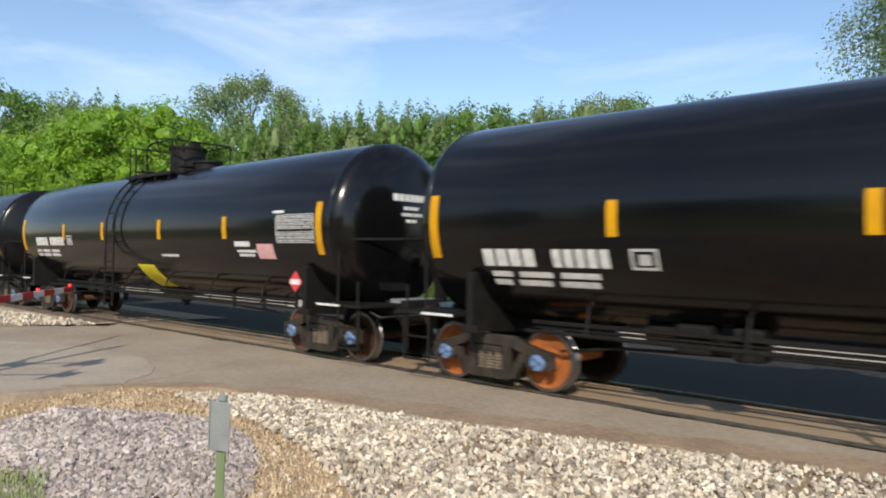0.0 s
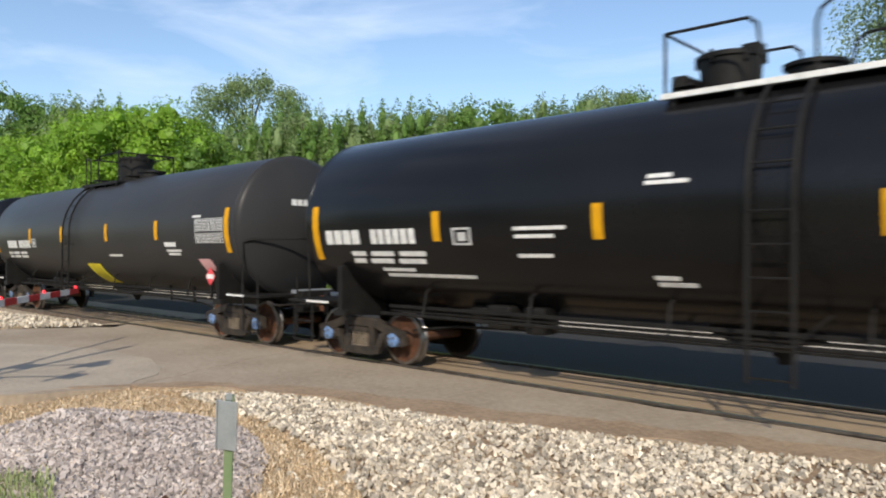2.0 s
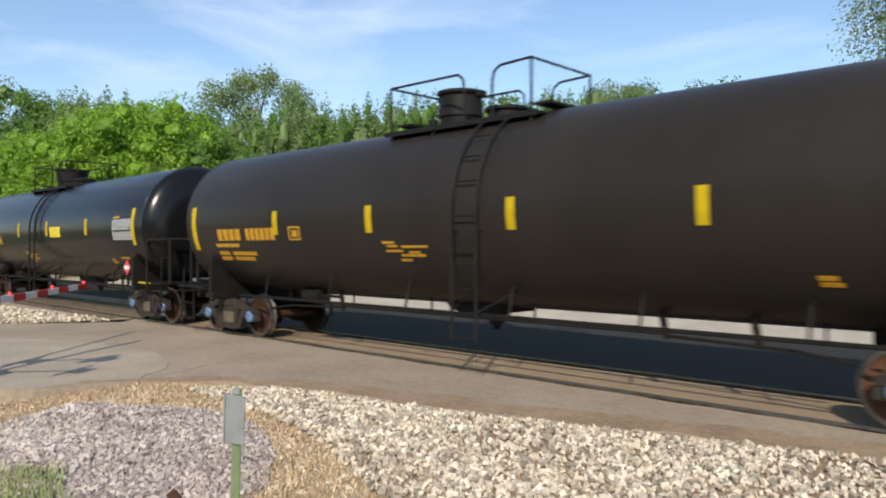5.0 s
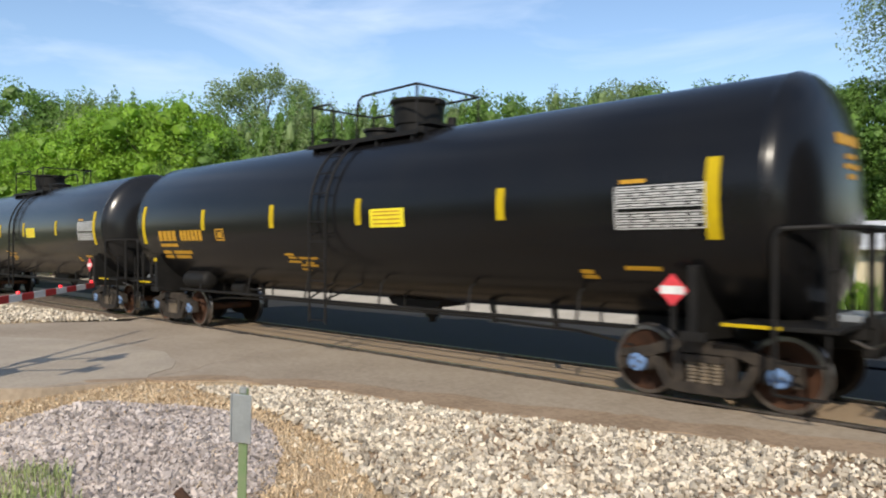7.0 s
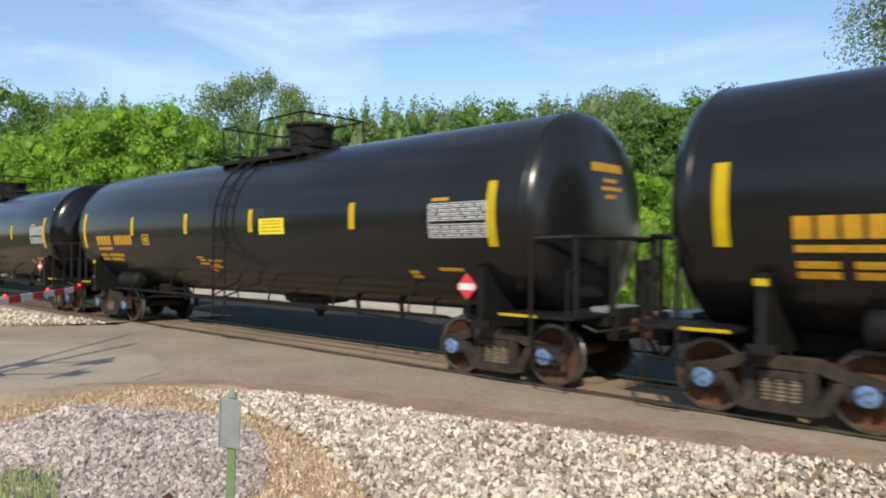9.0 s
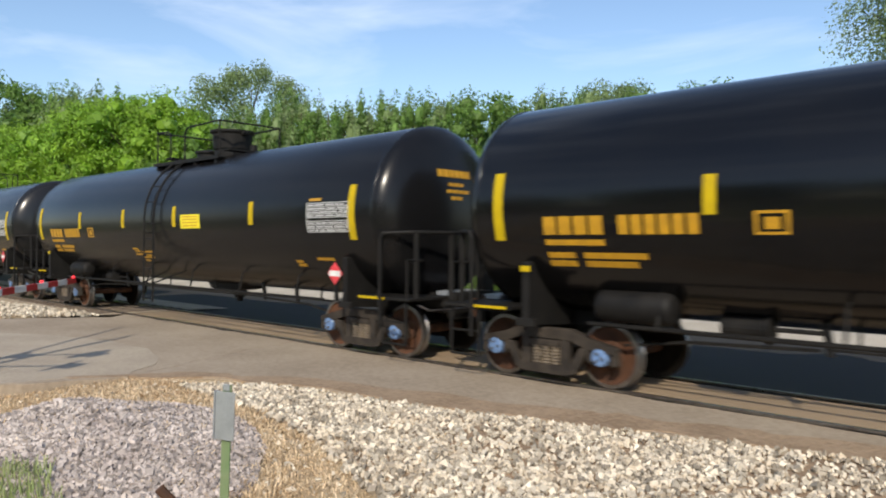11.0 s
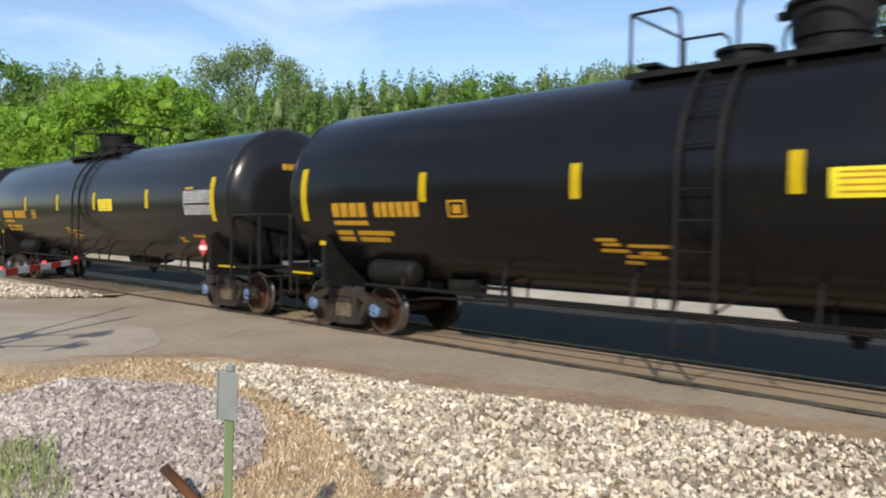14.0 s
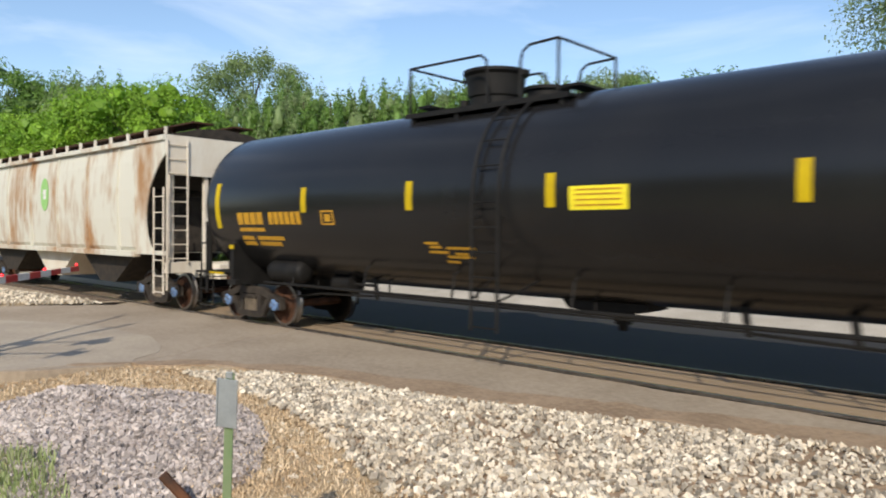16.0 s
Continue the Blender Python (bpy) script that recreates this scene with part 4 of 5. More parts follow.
def stones(name, pts, sizes, mat, label, category):
    """One body of loose stones: angular lumps at the given places."""
    base = np.array([(x, y, z) for x in (-1, 1) for y in (-1, 1) for z in (-1, 1)]) * 0.72
    tris = np.array([(0, 1, 3), (0, 3, 2), (4, 6, 7), (4, 7, 5), (0, 4, 5), (0, 5, 1), (2, 3, 7), (2, 7, 6), (0, 2, 6), (0, 6, 4), (1, 5, 7), (1, 7, 3)])
    rng = np.random.default_rng(len(pts))
    n = len(pts)
    q = rng.normal(size=(n, 4))
    q /= np.linalg.norm(q, axis=1)[:, None]
    w, x, y, z = q.T
    rot = np.stack([1 - 2 * (y * y + z * z), 2 * (x * y - z * w), 2 * (x * z + y * w), 2 * (x * y + z * w), 1 - 2 * (x * x + z * z), 2 * (y * z - x * w),
                    2 * (x * z - y * w), 2 * (y * z + x * w), 1 - 2 * (x * x + y * y)], -1).reshape(n, 3, 3)
    form = base[None] * rng.uniform(0.5, 1.35, (n, len(base), 1)) * rng.uniform(0.5, 1.4, (n, 1, 3))
    v = np.einsum("nij,nkj->nki", rot, form * sizes[:, None, None]) + pts[:, None, :]
    f = tris[None] + (np.arange(n) * len(base))[:, None, None]
    me = bpy.data.meshes.new(name)
    v, f = v.reshape(-1, 3), f.reshape(-1, 3)
    me.vertices.add(len(v))
    me.vertices.foreach_set("co", v.ravel())
    me.loops.add(f.size)
    me.loops.foreach_set("vertex_index", f.ravel())
    me.polygons.add(len(f))
    me.polygons.foreach_set("loop_start", np.arange(0, f.size, 3))
    me.polygons.foreach_set("use_smooth", np.zeros(len(me.polygons), dtype=bool))
    me.update(calc_edges=True)
    me.materials.append(mat)
    return tagged(new(name, me), label, category, kind="stuff")


def blades(name, pts, heights, width, mat, label, category, lean=0.5):
    """One body of grass or straw: bent tapering blades."""
    rng = np.random.default_rng(len(pts) + 5)
    n = len(pts)
    a = rng.uniform(0, 2 * math.pi, n)
    d = np.stack([np.cos(a), np.sin(a), 0 * a], -1)
    side = np.stack([-np.sin(a), np.cos(a), 0 * a], -1) * width
    up = np.array([0, 0, 1.0])
    l1 = rng.uniform(0.1, lean, n)[:, None]
    h = heights[:, None]
    v = np.stack([pts - side, pts + side, pts + h * 0.55 * up + d * l1 * h * 0.4 + side * 0.8, pts + h * 0.55 * up + d * l1 * h * 0.4 - side * 0.8, pts + h * up * (1 - 0.3 * l1) + d * l1 * h * 1.2], 1)
    k = np.arange(n)[:, None] * 5
    faces = np.concatenate([k + np.array([[0, 1, 2]]), k + np.array([[0, 2, 3]]), k + np.array([[3, 2, 4]])][:3 if width > 0.005 else 2])
    me = bpy.data.meshes.new(name)
    me.vertices.add(n * 5)
    me.vertices.foreach_set("co", v.reshape(-1))
    me.loops.add(faces.size)
    me.loops.foreach_set("vertex_index", faces.ravel())
    me.polygons.add(len(faces))
    me.polygons.foreach_set("loop_start", np.arange(0, faces.size, 3))
    me.polygons.foreach_set("use_smooth", np.zeros(len(me.polygons), dtype=bool))
    me.update(calc_edges=True)
    me.materials.append(mat)
    return tagged(new(name, me), label, category, kind="stuff")


def pile_z(x, y):
    """Height of the heap of grey rock over the verge."""
    r = math.hypot((x + 7.35) / 2.05, (y + 7.0) / 1.85) * (1 + 0.10 * noise.noise((x, y, 4)))
    return 0.70 * (1 - r) ** 0.8 * (1 + 0.12 * noise.noise((x * 1.5, y * 1.5, 8))) if r < 1 else -1.0


def scatter(poly, density, rng, keep):
    xs, ys = [p[0] for p in poly], [p[1] for p in poly]
    area = (max(xs) - min(xs)) * (max(ys) - min(ys))
    out = []
    for _ in range(int(area * density)):
        x, y = rng.uniform(min(xs), max(xs)), rng.uniform(min(ys), max(ys))
        if in_poly(x, y, poly) and rng.random() < keep(x, y):
            out.append((x, y))
    return out


rs = random.Random(11)
BED = [(-9.6, -4.7), (-8.6, -3.75), (-6.0, -3.2), (-4.4, -2.85), (-2.8, -2.3), (-1.3, -1.9), (3, -1.7), (3, -6.5), (-1.6, -7.4), (-3.2, -6.4), (-4.6, -5.6), (-6.2, -5.0), (-7.6, -4.75)]


def bed_keep(x, y):
    return min(1.0, max(0.0, 0.95 + 0.9 * noise.noise((x * 0.9, y * 0.9, 7)) - 0.30 * max(0.0, -4.6 - y) - 0.20 * max(0.0, x + 3.6)))


sheet("bed_dirt", list(np.arange(-9.8, 3.2, 0.2)), list(np.arange(-7.6, -1.6, 0.2)), lambda x, y: ground_z(x, y) + (0.034 if in_poly(x, y, BED) else -0.2), DIRT, "brown dirt under the loose gravel")
pts = scatter(BED, 640, rs, bed_keep)
stones("white_gravel", np.array([(x, y, ground_z(x, y) + 0.045 + 0.025 * rs.random()) for x, y in pts]), np.array([rs.uniform(0.014, 0.035) for _ in pts]), LIMESTONE,
       "loose white limestone gravel beside the apron", "gravel")
PATCH = [(-19.9, -1.5), (-20.6, -2.4), (-21.4, -3.9), (-24, -8.0), (-34, -8.0), (-34, -3.0), (-24, -1.7)]
pts = scatter(PATCH, 110, rs, lambda x, y: 0.9)
stones("white_gravel", np.array([(x, y, ground_z(x, y) + 0.04 + 0.05 * rs.random()) for x, y in pts]), np.array([rs.uniform(0.03, 0.055) for _ in pts]), LIMESTONE,
       "loose white limestone gravel between road and track", "gravel")
heap = [(-9.8, -9.2), (-5.0, -9.2), (-5.0, -4.8), (-9.8, -4.8)]
pts = [(x, y) for x, y in scatter(heap, 2300, rs, lambda x, y: 1.0) if pile_z(x, y) >= 0]
stones("rock_pile", np.array([(x, y, ground_z(x, y) + pile_z(x, y) + 0.01 + 0.02 * rs.random()) for x, y in pts]), np.array([rs.uniform(0.013, 0.033) for _ in pts]), GREYROCK,
       "heap of grey crushed rock on the verge", "gravel pile")
sheet("rock_pile_core", list(np.arange(-9.8, -4.9, 0.15)), list(np.arange(-9.3, -4.7, 0.15)), lambda x, y: ground_z(x, y) + pile_z(x, y) - 0.015, GREYROCK, "packed core of the rock heap")

VERGE = [(-13.5, -6.9), (-11.4, -6.5), (-10.9, -5.0), (-8.7, -3.8), (-6.0, -3.3), (-2.0, -6.0), (-1.5, -8.8), (-4, -8.9), (-9, -8.9), (-13.5, -8.9)]


def straw_keep(x, y):
    return min(1.0, max(0.05, 0.6 + 0.8 * noise.noise((x * 0.8, y * 0.8, 2)))) * (0.12 if pile_z(x, y) > 0.05 else 1.0) * (1 - 0.85 * (in_poly(x, y, BED) and bed_keep(x, y) > 0.5))


pts = scatter(VERGE, 4200, rs, straw_keep)
blades("dry_straw", np.array([(x, y, ground_z(x, y) + 0.02 + max(0, pile_z(x, y))) for x, y in pts]), np.array([rs.uniform(0.02, 0.085) for _ in pts]), 0.0045, STRAW,
       "short dry straw over the verge", "dry grass", 3.0)
pts = scatter(VERGE, 90, rs, straw_keep)
stones("verge_gravel", np.array([(x, y, ground_z(x, y) + 0.025) for x, y in pts]), np.array([rs.uniform(0.008, 0.03) for _ in pts]), LIMESTONE,
       "small stones strewn in the dry verge", "gravel")
tuft = [(-7.0, -8.3), (-5.0, -8.9), (-4.6, -8.2), (-5.3, -7.65), (-6.3, -7.5)]
pts = scatter(tuft, 2300, rs, lambda x, y: min(1, max(0.05, 0.7 + noise.noise((x * 2, y * 2, 9)))))
blades("green_grass", np.array([(x, y, ground_z(x, y) + max(0, pile_z(x, y))) for x, y in pts]), np.array([rs.uniform(0.08, 0.28) for _ in pts]), 0.005, GRASS,
       "tuft of long green grass beside the rock heap", "grass", 0.8)
weeds = [(-70, 15.0), (12, 15.0), (12, 20), (-70, 20)]
pts = scatter(weeds, 75, rs, lambda x, y: 1.0 if x > -26 else 0.25)
pts = [(x, y) for x, y in pts if not (-9.2 < x < 3.0 and y > 17.9)]
blades("tall_weeds", np.array([(x, y, ground_z(x, y)) for x, y in pts]), np.array([rs.uniform(0.7, 1.55) if x > -10 else rs.uniform(0.6, 1.7) for x, y in pts]), 0.016, WEED,
       "tall green weeds at the foot of the trees", "weeds", 0.6)

# ---- trees ----


def leaves(bm_pts, size, rng):
    """Leaf clumps as small folded leaves round the given points."""
    verts, faces = [], []
    for p, out in bm_pts:
        d = Vector((rng.gauss(0, 1), rng.gauss(0, 1), rng.gauss(0, 1) + 0.3)).normalized() * 0.55 + out * 0.8
        d.normalize()
        a = d.orthogonal().normalized()
        a.rotate(Matrix.Rotation(rng.uniform(0, 6.28), 3, d))
        b = d.cross(a)
        s = size * rng.uniform(0.6, 1.3)
        i = len(verts)
        verts += [p - a * s, p - b * s * 0.55 + d * s * 0.15, p + a * s, p + b * s * 0.55 + d * s * 0.15]
        faces += [(i, i + 1, i + 2), (i, i + 2, i + 3)]
    return verts, faces


def tree_kind(seed, height, width, kind_of, mat, count, size):
    """One tree: tapered trunk, limbs, and a crown of leaf clumps, each a dense leafy lump with loose leaves round it."""
    rng = random.Random(seed)
    tree = thing("tree", {"round": "broad leafy tree in full summer leaf", "spire": "slender tree with upright feathery shoots", "open": "tall tree with an open airy crown"}[kind_of], "tree", "trees beyond the track")
    bm = bmesh.new()
    rod(bm, (0, 0, -0.4), (0, 0, height * 0.45), 0.02 * height, 8, 0.012 * height)
    rod(bm, (0, 0, height * 0.45), (0.1, 0.1, height * 0.85), 0.012 * height, 6, 0.003 * height)
    n = {"round": 60, "spire": 96, "open": 58}[kind_of]
    mid, rise = {"round": (0.50, 0.42), "spire": (0.46, 0.36), "open": (0.62, 0.33)}[kind_of]
    waves = [(rng.uniform(0, 6.28), rng.uniform(0, 6.28)) for w in range(3)]
    clumps = []
    for i in range(n):
        up = 1 - 1.85 * (i + 0.5) / n
        a = i * 2.39996 + rng.uniform(-0.35, 0.35)
        flat = math.sqrt(max(0.0, 1 - up * up))
        swell = 1 + 0.13 * math.sin(2 * a + waves[0][0]) + 0.11 * math.sin(3 * a + 4 * up + waves[1][0]) + rng.uniform(-0.12, 0.12)
        reach = width * 0.41 * swell * (1.0 if up > -0.2 else 0.92)
        c = Vector((math.cos(a) * flat * reach, math.sin(a) * flat * reach, height * (mid + rise * up * (0.8 + 0.2 * swell))))
        if kind_of == "spire":
            clumps.append((c, width * 0.060 * rng.uniform(0.75, 1.3), rng.uniform(1.6, 3.2)))
        else:
            clumps.append((c, width * (0.112 if kind_of == "round" else 0.130) * rng.uniform(0.6, 1.35), rng.uniform(0.7, 0.95)))
        if i % 3 == 0:
            rod(bm, (0, 0, max(0.15 * height, c.z - 0.22 * height)), c, 0.006 * height, 5, 0.0015 * height)
    trunk = part("trunk", bm, BARK, tree, "grey-brown bark")
    lump = bmesh.new()
    bmesh.ops.create_icosphere(lump, subdivisions=1, radius=1)
    shape = [q.co.copy() for q in lump.verts]
    skin = [tuple(q.index for q in g.verts) for g in lump.faces]
    lump.free()
    pts, v, f = [], [], []

    def mass(c, rx, rz):
        base = len(v)
        v.extend(c + Vector((q.x * rx, q.y * rx, q.z * rz)) * rng.uniform(0.72, 1.08) for q in shape)
        f.extend(tuple(base + x for x in t) for t in skin)

    if kind_of != "open":
        mass(Vector((0, 0, height * mid)), width * 0.31, height * rise * 0.74)
    for c, rad, tall in clumps:
        if kind_of != "open":
            mass(c, rad * 0.52, rad * tall * 0.52)
        for k in range(count // n):
            o = Vector((rng.gauss(0, 1), rng.gauss(0, 1), rng.gauss(0.25, 1))).normalized()
            d = rng.uniform(0.45, 1.15) if kind_of == "open" else rng.uniform(0.62, 1.10)
            p = Vector((o.x, o.y, o.z * tall)) * rad * d
            if kind_of == "spire" and o.z > 0:
                p = Vector((p.x * (1 - 0.5 * o.z), p.y * (1 - 0.5 * o.z), p.z))
            pts.append((c + p, (o + Vector((rng.gauss(0, 0.45), rng.gauss(0, 0.45), rng.gauss(0.25, 0.45)))).normalized()))
    lv, lf = leaves(pts, size, rng)
    base = len(v)
    v += lv
    f += [tuple(base + x for x in t) for t in lf]
    grow = height / max(p.z for p in v)
    v = [p * grow for p in v]
    for q in trunk.data.vertices:
        q.co *= grow
    me = bpy.data.meshes.new("crown")
    me.from_pydata(v, [], f)
    me.materials.append(mat)
    crown = new("crown", me)
    crown.parent = tree
    return tree


def plant(tree, x, y, s=1.0, turn=0.0):
    c = copy_thing(tree, pose(x, y, ground_z(x, y), 0, 0, turn))
    c.scale = (s, s, s)
    return c


tr = random.Random(5)
KINDS = {"bright": tree_kind(1, 12, 9, "round", LEAF_LIGHT, 13000, 0.115), "bright2": tree_kind(2, 12, 10, "round", LEAF_LIGHT, 13000, 0.115),
         "leafy": tree_kind(12, 12, 7.6, "round", LEAF_MID, 13000, 0.10),
         "mid": tree_kind(3, 12, 9, "round", LEAF_MID, 13000, 0.115), "spire": tree_kind(4, 12, 7.4, "spire", LEAF_DARK, 12000, 0.085),
         "spire2": tree_kind(6, 12, 7.8, "spire", LEAF_MID, 12000, 0.085), "airy": tree_kind(9, 12, 8.0, "open", LEAF_DARK, 60000, 0.055), "open": tree_kind(7, 12, 8.0, "open", LEAF_DARK, 30000, 0.085)}
# each tree: kind, place, height
PLAN = [("mid", -67, 10, 16.3), ("spire", -66.8, 12, 15.2), ("spire2", -63.4, 12.5, 15.1), ("spire", -60.1, 13, 15), ("spire2", -57.7, 14, 14.4),
        ("bright", -51.3, 9, 11), ("bright2", -48, 9.5, 11.3), ("bright", -46.5, 10.5, 11.8), ("bright2", -45, 11.5, 12.2), ("bright", -43.2, 12.5, 11.1),
        ("bright2", -56.1, 8.5, 11), ("bright", -59.9, 8, 11), ("mid", -41.8, 13, 10)]
PLAN += [("open", -56.4, 26.2, 18.8), ("spire2", -50.3, 19, 12.7), ("spire", -45.7, 20, 12.5), ("spire2", -41.1, 19, 12.2), ("spire", -38.9, 19, 12), ("spire2", -36.2, 19, 11.1),
         ("spire", -34.9, 20, 11.2), ("spire2", -32.8, 20, 11.4), ("spire", -30.5, 20, 11), ("spire2", -28.5, 20, 10.7), ("spire", -27.5, 21, 10.9), ("mid", -24.1, 20, 10.8),
         ("spire2", -22.5, 21, 9.9), ("spire", -21.7, 22, 10.5), ("spire2", -20.1, 22, 10), ("spire", -18.9, 22, 10.1)]
PLAN += [("open", -19.3, 25, 11.3), ("spire2", -16.8, 23, 10.2), ("spire", -15.3, 23, 9.7), ("spire2", -14.4, 24, 10.2), ("spire", -12.9, 24, 10), ("spire2", -12, 25, 9.9),
         ("spire", -10.9, 26, 9.8), ("spire2", -9.7, 27, 10.0), ("airy", -3.0, 27, 17.3), ("airy", -1.9, 28, 18.5), ("airy", -1.0, 29, 20), ("spire", -9.0, 29, 10.6), ("mid", -5.4, 26, 10.2), ("mid", -1.5, 27, 12.6)]
FRONT = ["mid", "bright", "mid", "spire2"]
for i in range(17):
    PLAN.append((FRONT[i % 4], -45 + i * 2.35 if i < 14 else -12.6 + (i - 14) * 1.2, 17 + (i * 13) % 3 + (4 if i > 13 else 0), (9 - 0.2 * i) * (0.85 + 0.25 * ((i * 7) % 5) / 5)))
PLAN += [("bright", -10.4, 15.9, 3.0), ("bright2", -13.4, 16.0, 3.4), ("bright", -16.5, 15.8, 3.2), ("bright2", -7.9, 15.5, 1.9), ("bright", -9.3, 15.7, 1.7), ("bright", -6.2, 15.7, 1.2), ("bright2", -4.2, 15.8, 0.9), ("bright2", -20, 15.9, 3.2), ("bright", -24, 15.9, 3.4)]
for x in range(-60, 40, 6):
    PLAN.append((tr.choice(("mid", "spire2", "bright2")), x + tr.uniform(-2, 2), -36 + tr.uniform(-4, 4), tr.uniform(9, 12)))
for k, x, y, s in PLAN:
    k = {"spire": "mid", "spire2": "leafy"}.get(k, k) if x > -17.5 and 0 < y < 40 else k
    plant(KINDS[k], x, y, s / 12 * (1.03 if "spire" in k else 0.97 if y > 16.5 else 1.0), tr.uniform(0, 360))
for k in KINDS.values():
    for o in (k, *k.children_recursive):
        bpy.data.objects.remove(o)

# ---- the low house beyond the track ----
house = thing("house", "low pale-roofed house with cream siding behind weeds", "house", at=pose(-5.65, 18.3, 0, 0, 0, -3))
bm = bmesh.new()
box(bm, -3.0, 8.0, -0.1, 5.0, -0.3, 1.95)
part("wall", bm, SIDING, house, "cream horizontal siding")
bm = bmesh.new()
prism(bm, [(-0.6, 1.86), (-0.6, 1.96), (2.4, 2.92), (5.5, 1.96), (5.5, 1.86), (2.4, 2.80)], -3.4, 8.4, "X")
part("roof", bm, ROOFING, house, "pale metal roof")
for x in (-1.9, 0.6, 3.2):
    bm = bmesh.new()
    box(bm, x - 0.62, x + 0.62, -0.16, -0.05, 0.75, 1.75, 0.01)
    w = part("window", bm, WHITE, house, "white window frame")
    for dx in (-0.3, 0.3):
        bm = bmesh.new()
        box(bm, x + dx - 0.25, x + dx + 0.25, -0.17, -0.162, 0.83, 1.67)
        part("pane", bm, GLASS, w)

# ---- crossing gate ----
gate = thing("crossing_gate", "lowered red and white striped crossing gate with red lamps", "crossing gate")
TIP, BUTT = Vector((-16.2, -3.6, 1.14)), Vector((-11.9, -8.05, 0.98))
bm = bmesh.new()
rod(bm, (BUTT.x, BUTT.y, -0.3), (BUTT.x, BUTT.y, 4.3), 0.06, 14)
box(bm, BUTT.x - 0.2, BUTT.x + 0.2, BUTT.y - 0.2, BUTT.y + 0.2, -0.4, 0.25, 0.02)
part("mast", bm, ZINC, gate, "grey steel mast")
bm = bmesh.new()
box(bm, BUTT.x - 0.25, BUTT.x + 0.25, BUTT.y - 0.3, BUTT.y + 0.3, 0.85, 1.5, 0.04)
part("gate_motor", bm, ZINC, gate)
along = (TIP - BUTT).normalized()
n = 16
for i in range(n):
    a, b = BUTT.lerp(TIP, i / n), BUTT.lerp(TIP, (i + 1) / n)
    bm = bmesh.new()
    mid = (a + b) / 2
    L = (b - a).length / 2
    h = 0.078 - 0.028 * i / n
    turn = Matrix.Translation(mid) @ along.to_track_quat("X", "Z").to_matrix().to_4x4()
    bmesh.ops.create_cube(bm, size=1, matrix=turn @ Matrix.Diagonal((2 * L, 0.045, 2 * h, 1)))
    part("arm_stripe", bm, GATERED if i % 2 else GATEWHITE, gate)
for f in (0.55, 0.78, 0.985):
    p = BUTT.lerp(TIP, f)
    bm = bmesh.new()
    lathe(bm, [(-0.03, 0.015), (-0.02, 0.028), (0.02, 0.028), (0.03, 0.015)], "X", 14, centre=(p.x, p.y, p.z + 0.085))
    part("gate_lamp", bm, LAMPRED, gate, "lit red lamp on the arm")
span = Vector((-0.62, 0.78, 0.0)).normalized()
for ang in (40, -40):
    bm = bmesh.new()
    face = Matrix.Translation((BUTT.x, BUTT.y, 3.9)) @ span.to_track_quat("X", "Z").to_matrix().to_4x4() @ Matrix.Rotation(radians(ang), 4, "Y")
    bmesh.ops.create_cube(bm, size=1, matrix=face @ Matrix.Diagonal((1.2, 0.02, 0.2, 1)))
    part("crossbuck_board", bm, GATEWHITE, gate, "white crossbuck board")
across = Vector((0.835, 0.55, 0.0))
for reach, high, root, swing in ((1.15, 1.80, 1.55, 6), (0.78, 2.66, 2.40, -24), (-0.34, 2.30, 2.25, 14)):
    bm = bmesh.new()
    hub = Vector((BUTT.x, BUTT.y, root))
    c = Vector((BUTT.x, BUTT.y, high)) + across * reach
    way = Matrix.Rotation(radians(swing), 3, "Z") @ across
    rod(bm, c - way * 0.03, c + way * 0.03, 0.30, 24)
    rod(bm, c + way * 0.03, c + way * 0.28, 0.13, 16, 0.16)
    rod(bm, hub, c, 0.03, 8)
    part("signal_disc", bm, DARK, gate, "black round signal backboard with a hooded lamp")

# ---- marker post and litter ----
post = thing("marker_post", "green metal post with a blank grey plate", "marker post")
bm = bmesh.new()
prism(bm, [(-0.028, -0.012), (0.028, -0.012), (0.028, -0.004), (0.014, -0.004), (0.008, 0.02), (-0.008, 0.02), (-0.014, -0.004), (-0.028, -0.004)], -0.6, 1.165, "Z")
part("upright", bm, POSTGREEN, post)
bm = bmesh.new()
box(bm, -0.062, 0.062, -0.030, -0.022, 0.865, 1.135, 0.003)
plate = part("plate", bm, ZINC, post, "weathered galvanised plate")
bm = bmesh.new()
box(bm, -0.072, -0.064, -0.034, 0.0, 0.865, 1.135, 0.002)
box(bm, -0.02, 0.02, -0.022, -0.012, 1.14, 1.175, 0.002)
part("bracket", bm, ZINC, post)
post.matrix_basis = pose(-3.63, -7.5, 0, 0, 1.5, 24)

stick = thing("rusty_stake", "rusty steel stake leaning out of the rock heap", "stake")
bm = bmesh.new()
rod(bm, (-5.27, -7.07, 0.10), (-5.05, -6.72, -0.40), 0.04, 10)
part("shaft", bm, RUST, stick)
for x, y, r in ((-3.25, -6.95, 0.07), (-3.0, -6.85, 0.055), (-3.9, -7.15, 0.06), (-2.75, -6.75, 0.05)):
    bm = bmesh.new()
    bmesh.ops.create_icosphere(bm, subdivisions=2, radius=r)
    for v in bm.verts:
        v.co += v.co.normalized() * r * 0.5 * noise.noise(v.co * 22 + Vector((x, y, 0)))
        v.co.z *= 0.6
    ob = new("brown_stone", mesh_of("brown_stone", bm, DIRT))
    ob.matrix_basis = pose(x, y, ground_z(x, y) + 0.04, 0, 0, 40 * x)
    tagged(ob, "dark brown stone lying among the straw", "stone")

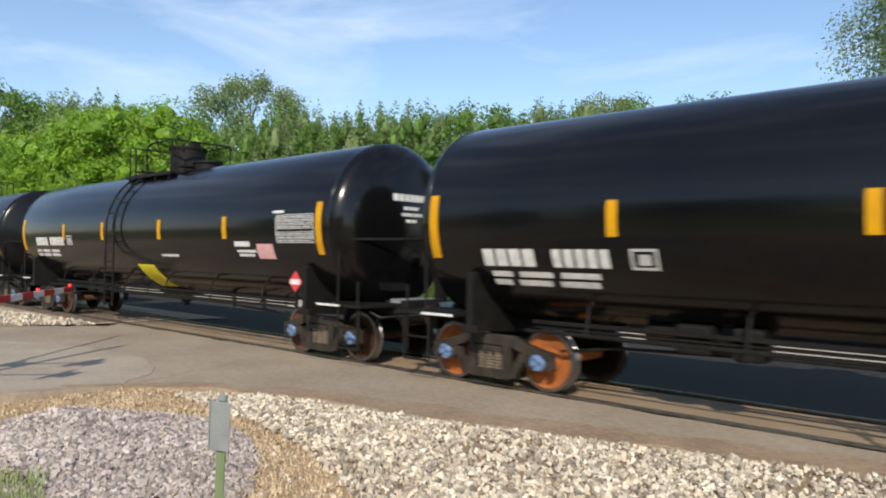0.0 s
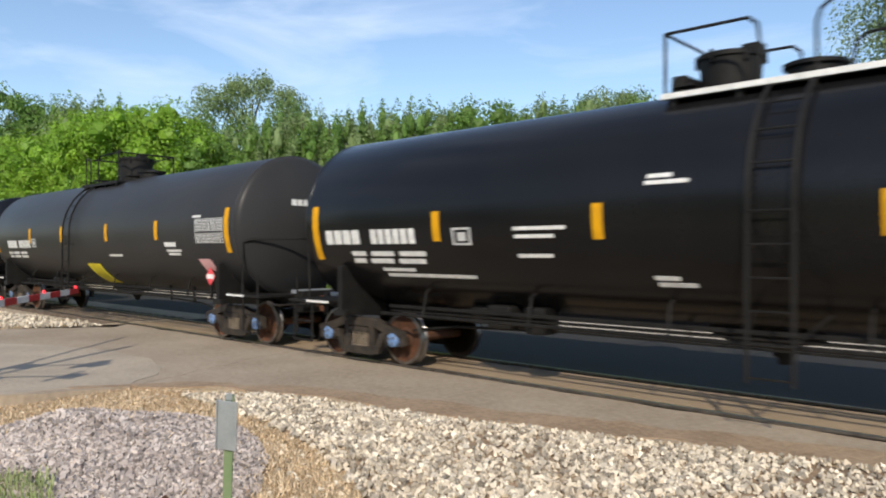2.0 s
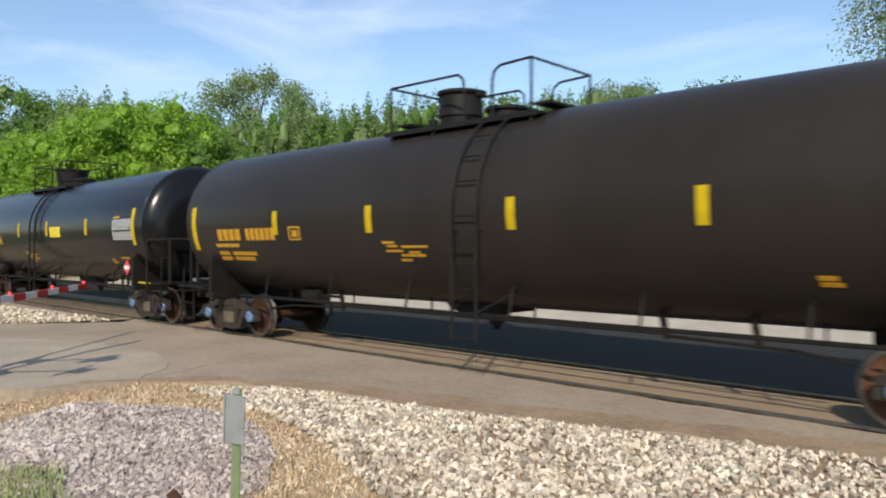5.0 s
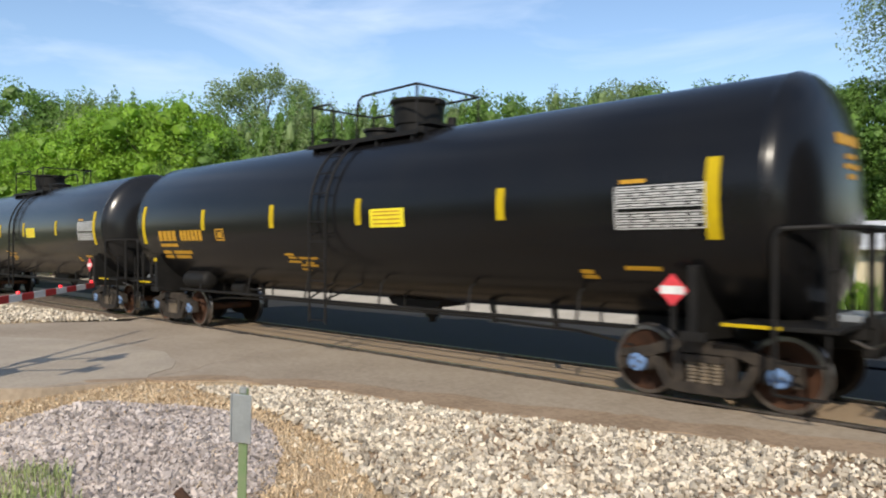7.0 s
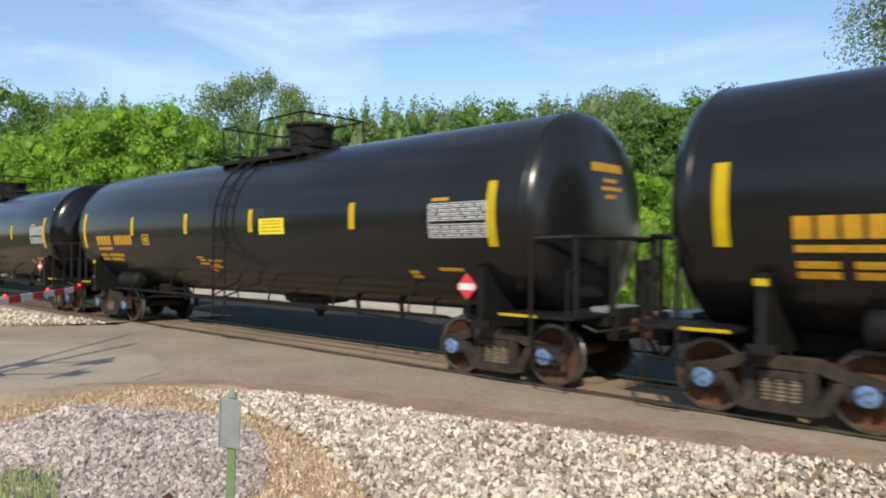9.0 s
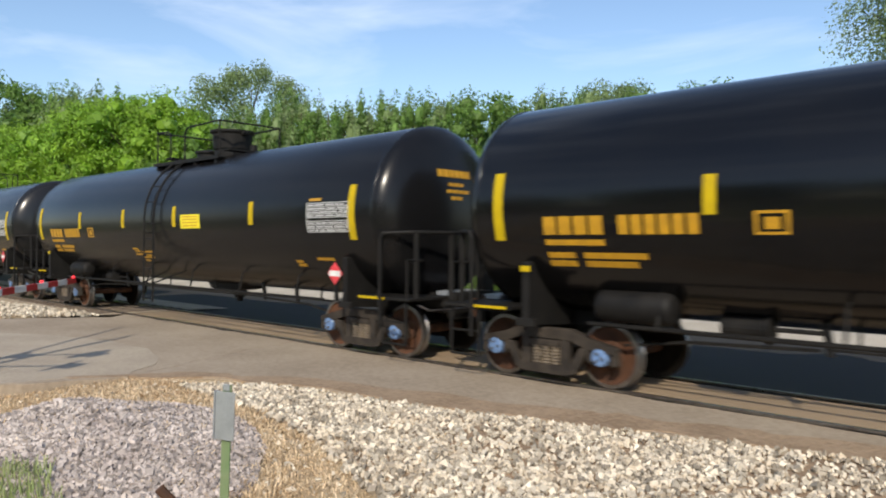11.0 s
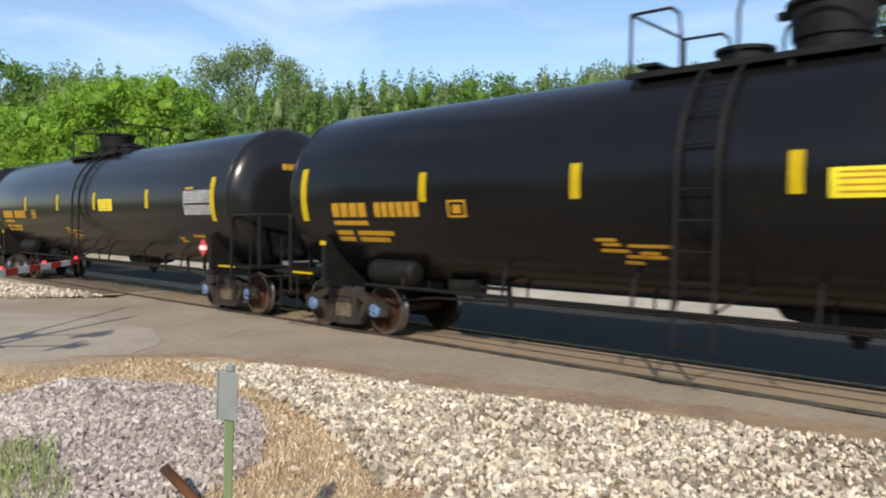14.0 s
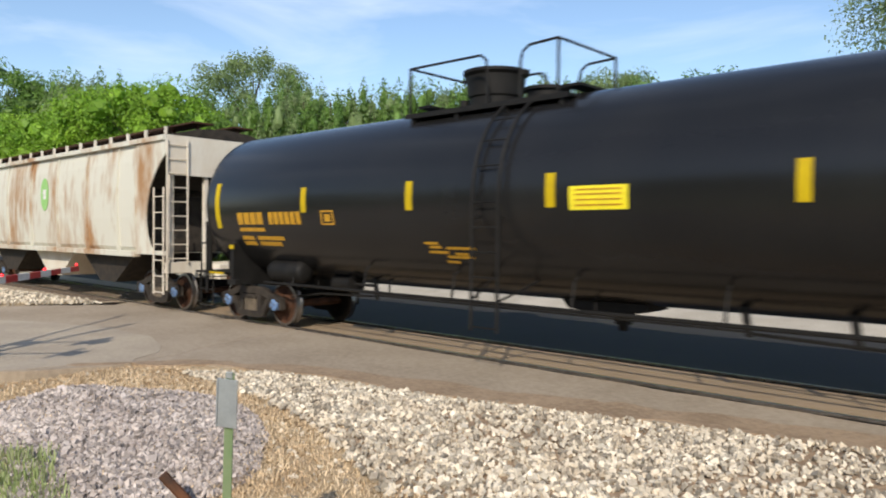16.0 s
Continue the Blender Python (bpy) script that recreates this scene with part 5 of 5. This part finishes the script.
# ---- the train ----
SPEED = 16.571
STYLE = ["long", "white"] + ["tall", "jacket"] + ["plain"] * 2 + ["amber_left", "amber"] * 4 + ["amber_left"] * 2
PAINT = {0: GLOSSY, 1: GLOSSY, 2: BLACK, 3: MATTE, 4: GLOSSY, 5: BROWNED, 8: FLAT, 9: FLAT, 10: GLOSSY, 12: FLAT, 14: FLAT, 15: FLAT}
OFFSET = {11: 0.18, 12: 0.16, 13: 0.15, 14: 0.16, 15: 0.15, 0: 0.12, 1: 0.12, 2: 0.1, 3: -0.03, 4: -0.08, 5: 0.0, 6: 0.02}
rng = random.Random(3)
models = {style: tank_car(style, rng) for style in FITTINGS}
train = []
for k, style in enumerate(STYLE):
    car = copy_thing(models[style], pose(0, 0, 0))
    lettering(car, style, k)
    for o in car.children:
        if k in PAINT and o.name.startswith(("tank", "jacket_band")):
            o.material_slots[0].link = "OBJECT"
            o.material_slots[0].material = PAINT[k]
    if k == 0:
        for o in car.children_recursive:
            if o.name.startswith("wheelset"):
                o.material_slots[1].link = "OBJECT"
                o.material_slots[1].material = ORANGE_RUST
    tagged(car, {0: "black tank car with large white mark bars", 2: "faded black tank car with white data lines", 3: "faded black tank car with a low yellow panel"}.get(
        k, "black tank car with white mark bars" if not style.startswith(("amber", "plain")) else "dusty brown-black tank car with yellow mark bars" if k == 5 else "black tank car with yellow mark bars and a tall dome"))
    train.append((car, OFFSET.get(k, 0.06) - PITCH * k))
for m in models.values():
    for o in (m, *m.children_recursive):
        bpy.data.objects.remove(o)
hopper = hopper_car(rng)
train.append((hopper, 0.06 - PITCH * 15 - 17.75))


def motions():
    """The train rolls past at a steady pace; every wheelset turns with it while it is near."""
    last = 16.0
    for car, start in train:
        walk(car, [(t, pose(start + SPEED * t, 0, 0)) for t in (0.0, 4.0, 8.0, 12.0, last)])
        t0, t1 = max(0.0, (-60 - start) / SPEED), min(last, (14 - start) / SPEED)
        f0, f1 = int(t0 * FPS), int(t1 * FPS) + 1
        for truck in car.children:
            if not truck.name.startswith("truck"):
                continue
            for w in truck.children:
                if w.name.startswith("wheelset"):
                    x = w.matrix_basis.translation.x
                    rows = [(f / FPS, pose(x, 0, 0.457, 0, math.degrees((f - f0) / FPS * SPEED / 0.457) % 360, 0)) for f in range(f0, min(f1, int(last * FPS)) + 1)]
                    if rows[0][0] > 0:
                        rows.insert(0, (0.0, rows[0][1]))
                    if rows[-1][0] < last:
                        rows.append((last, rows[-1][1]))
                    walk(w, rows)


motions()
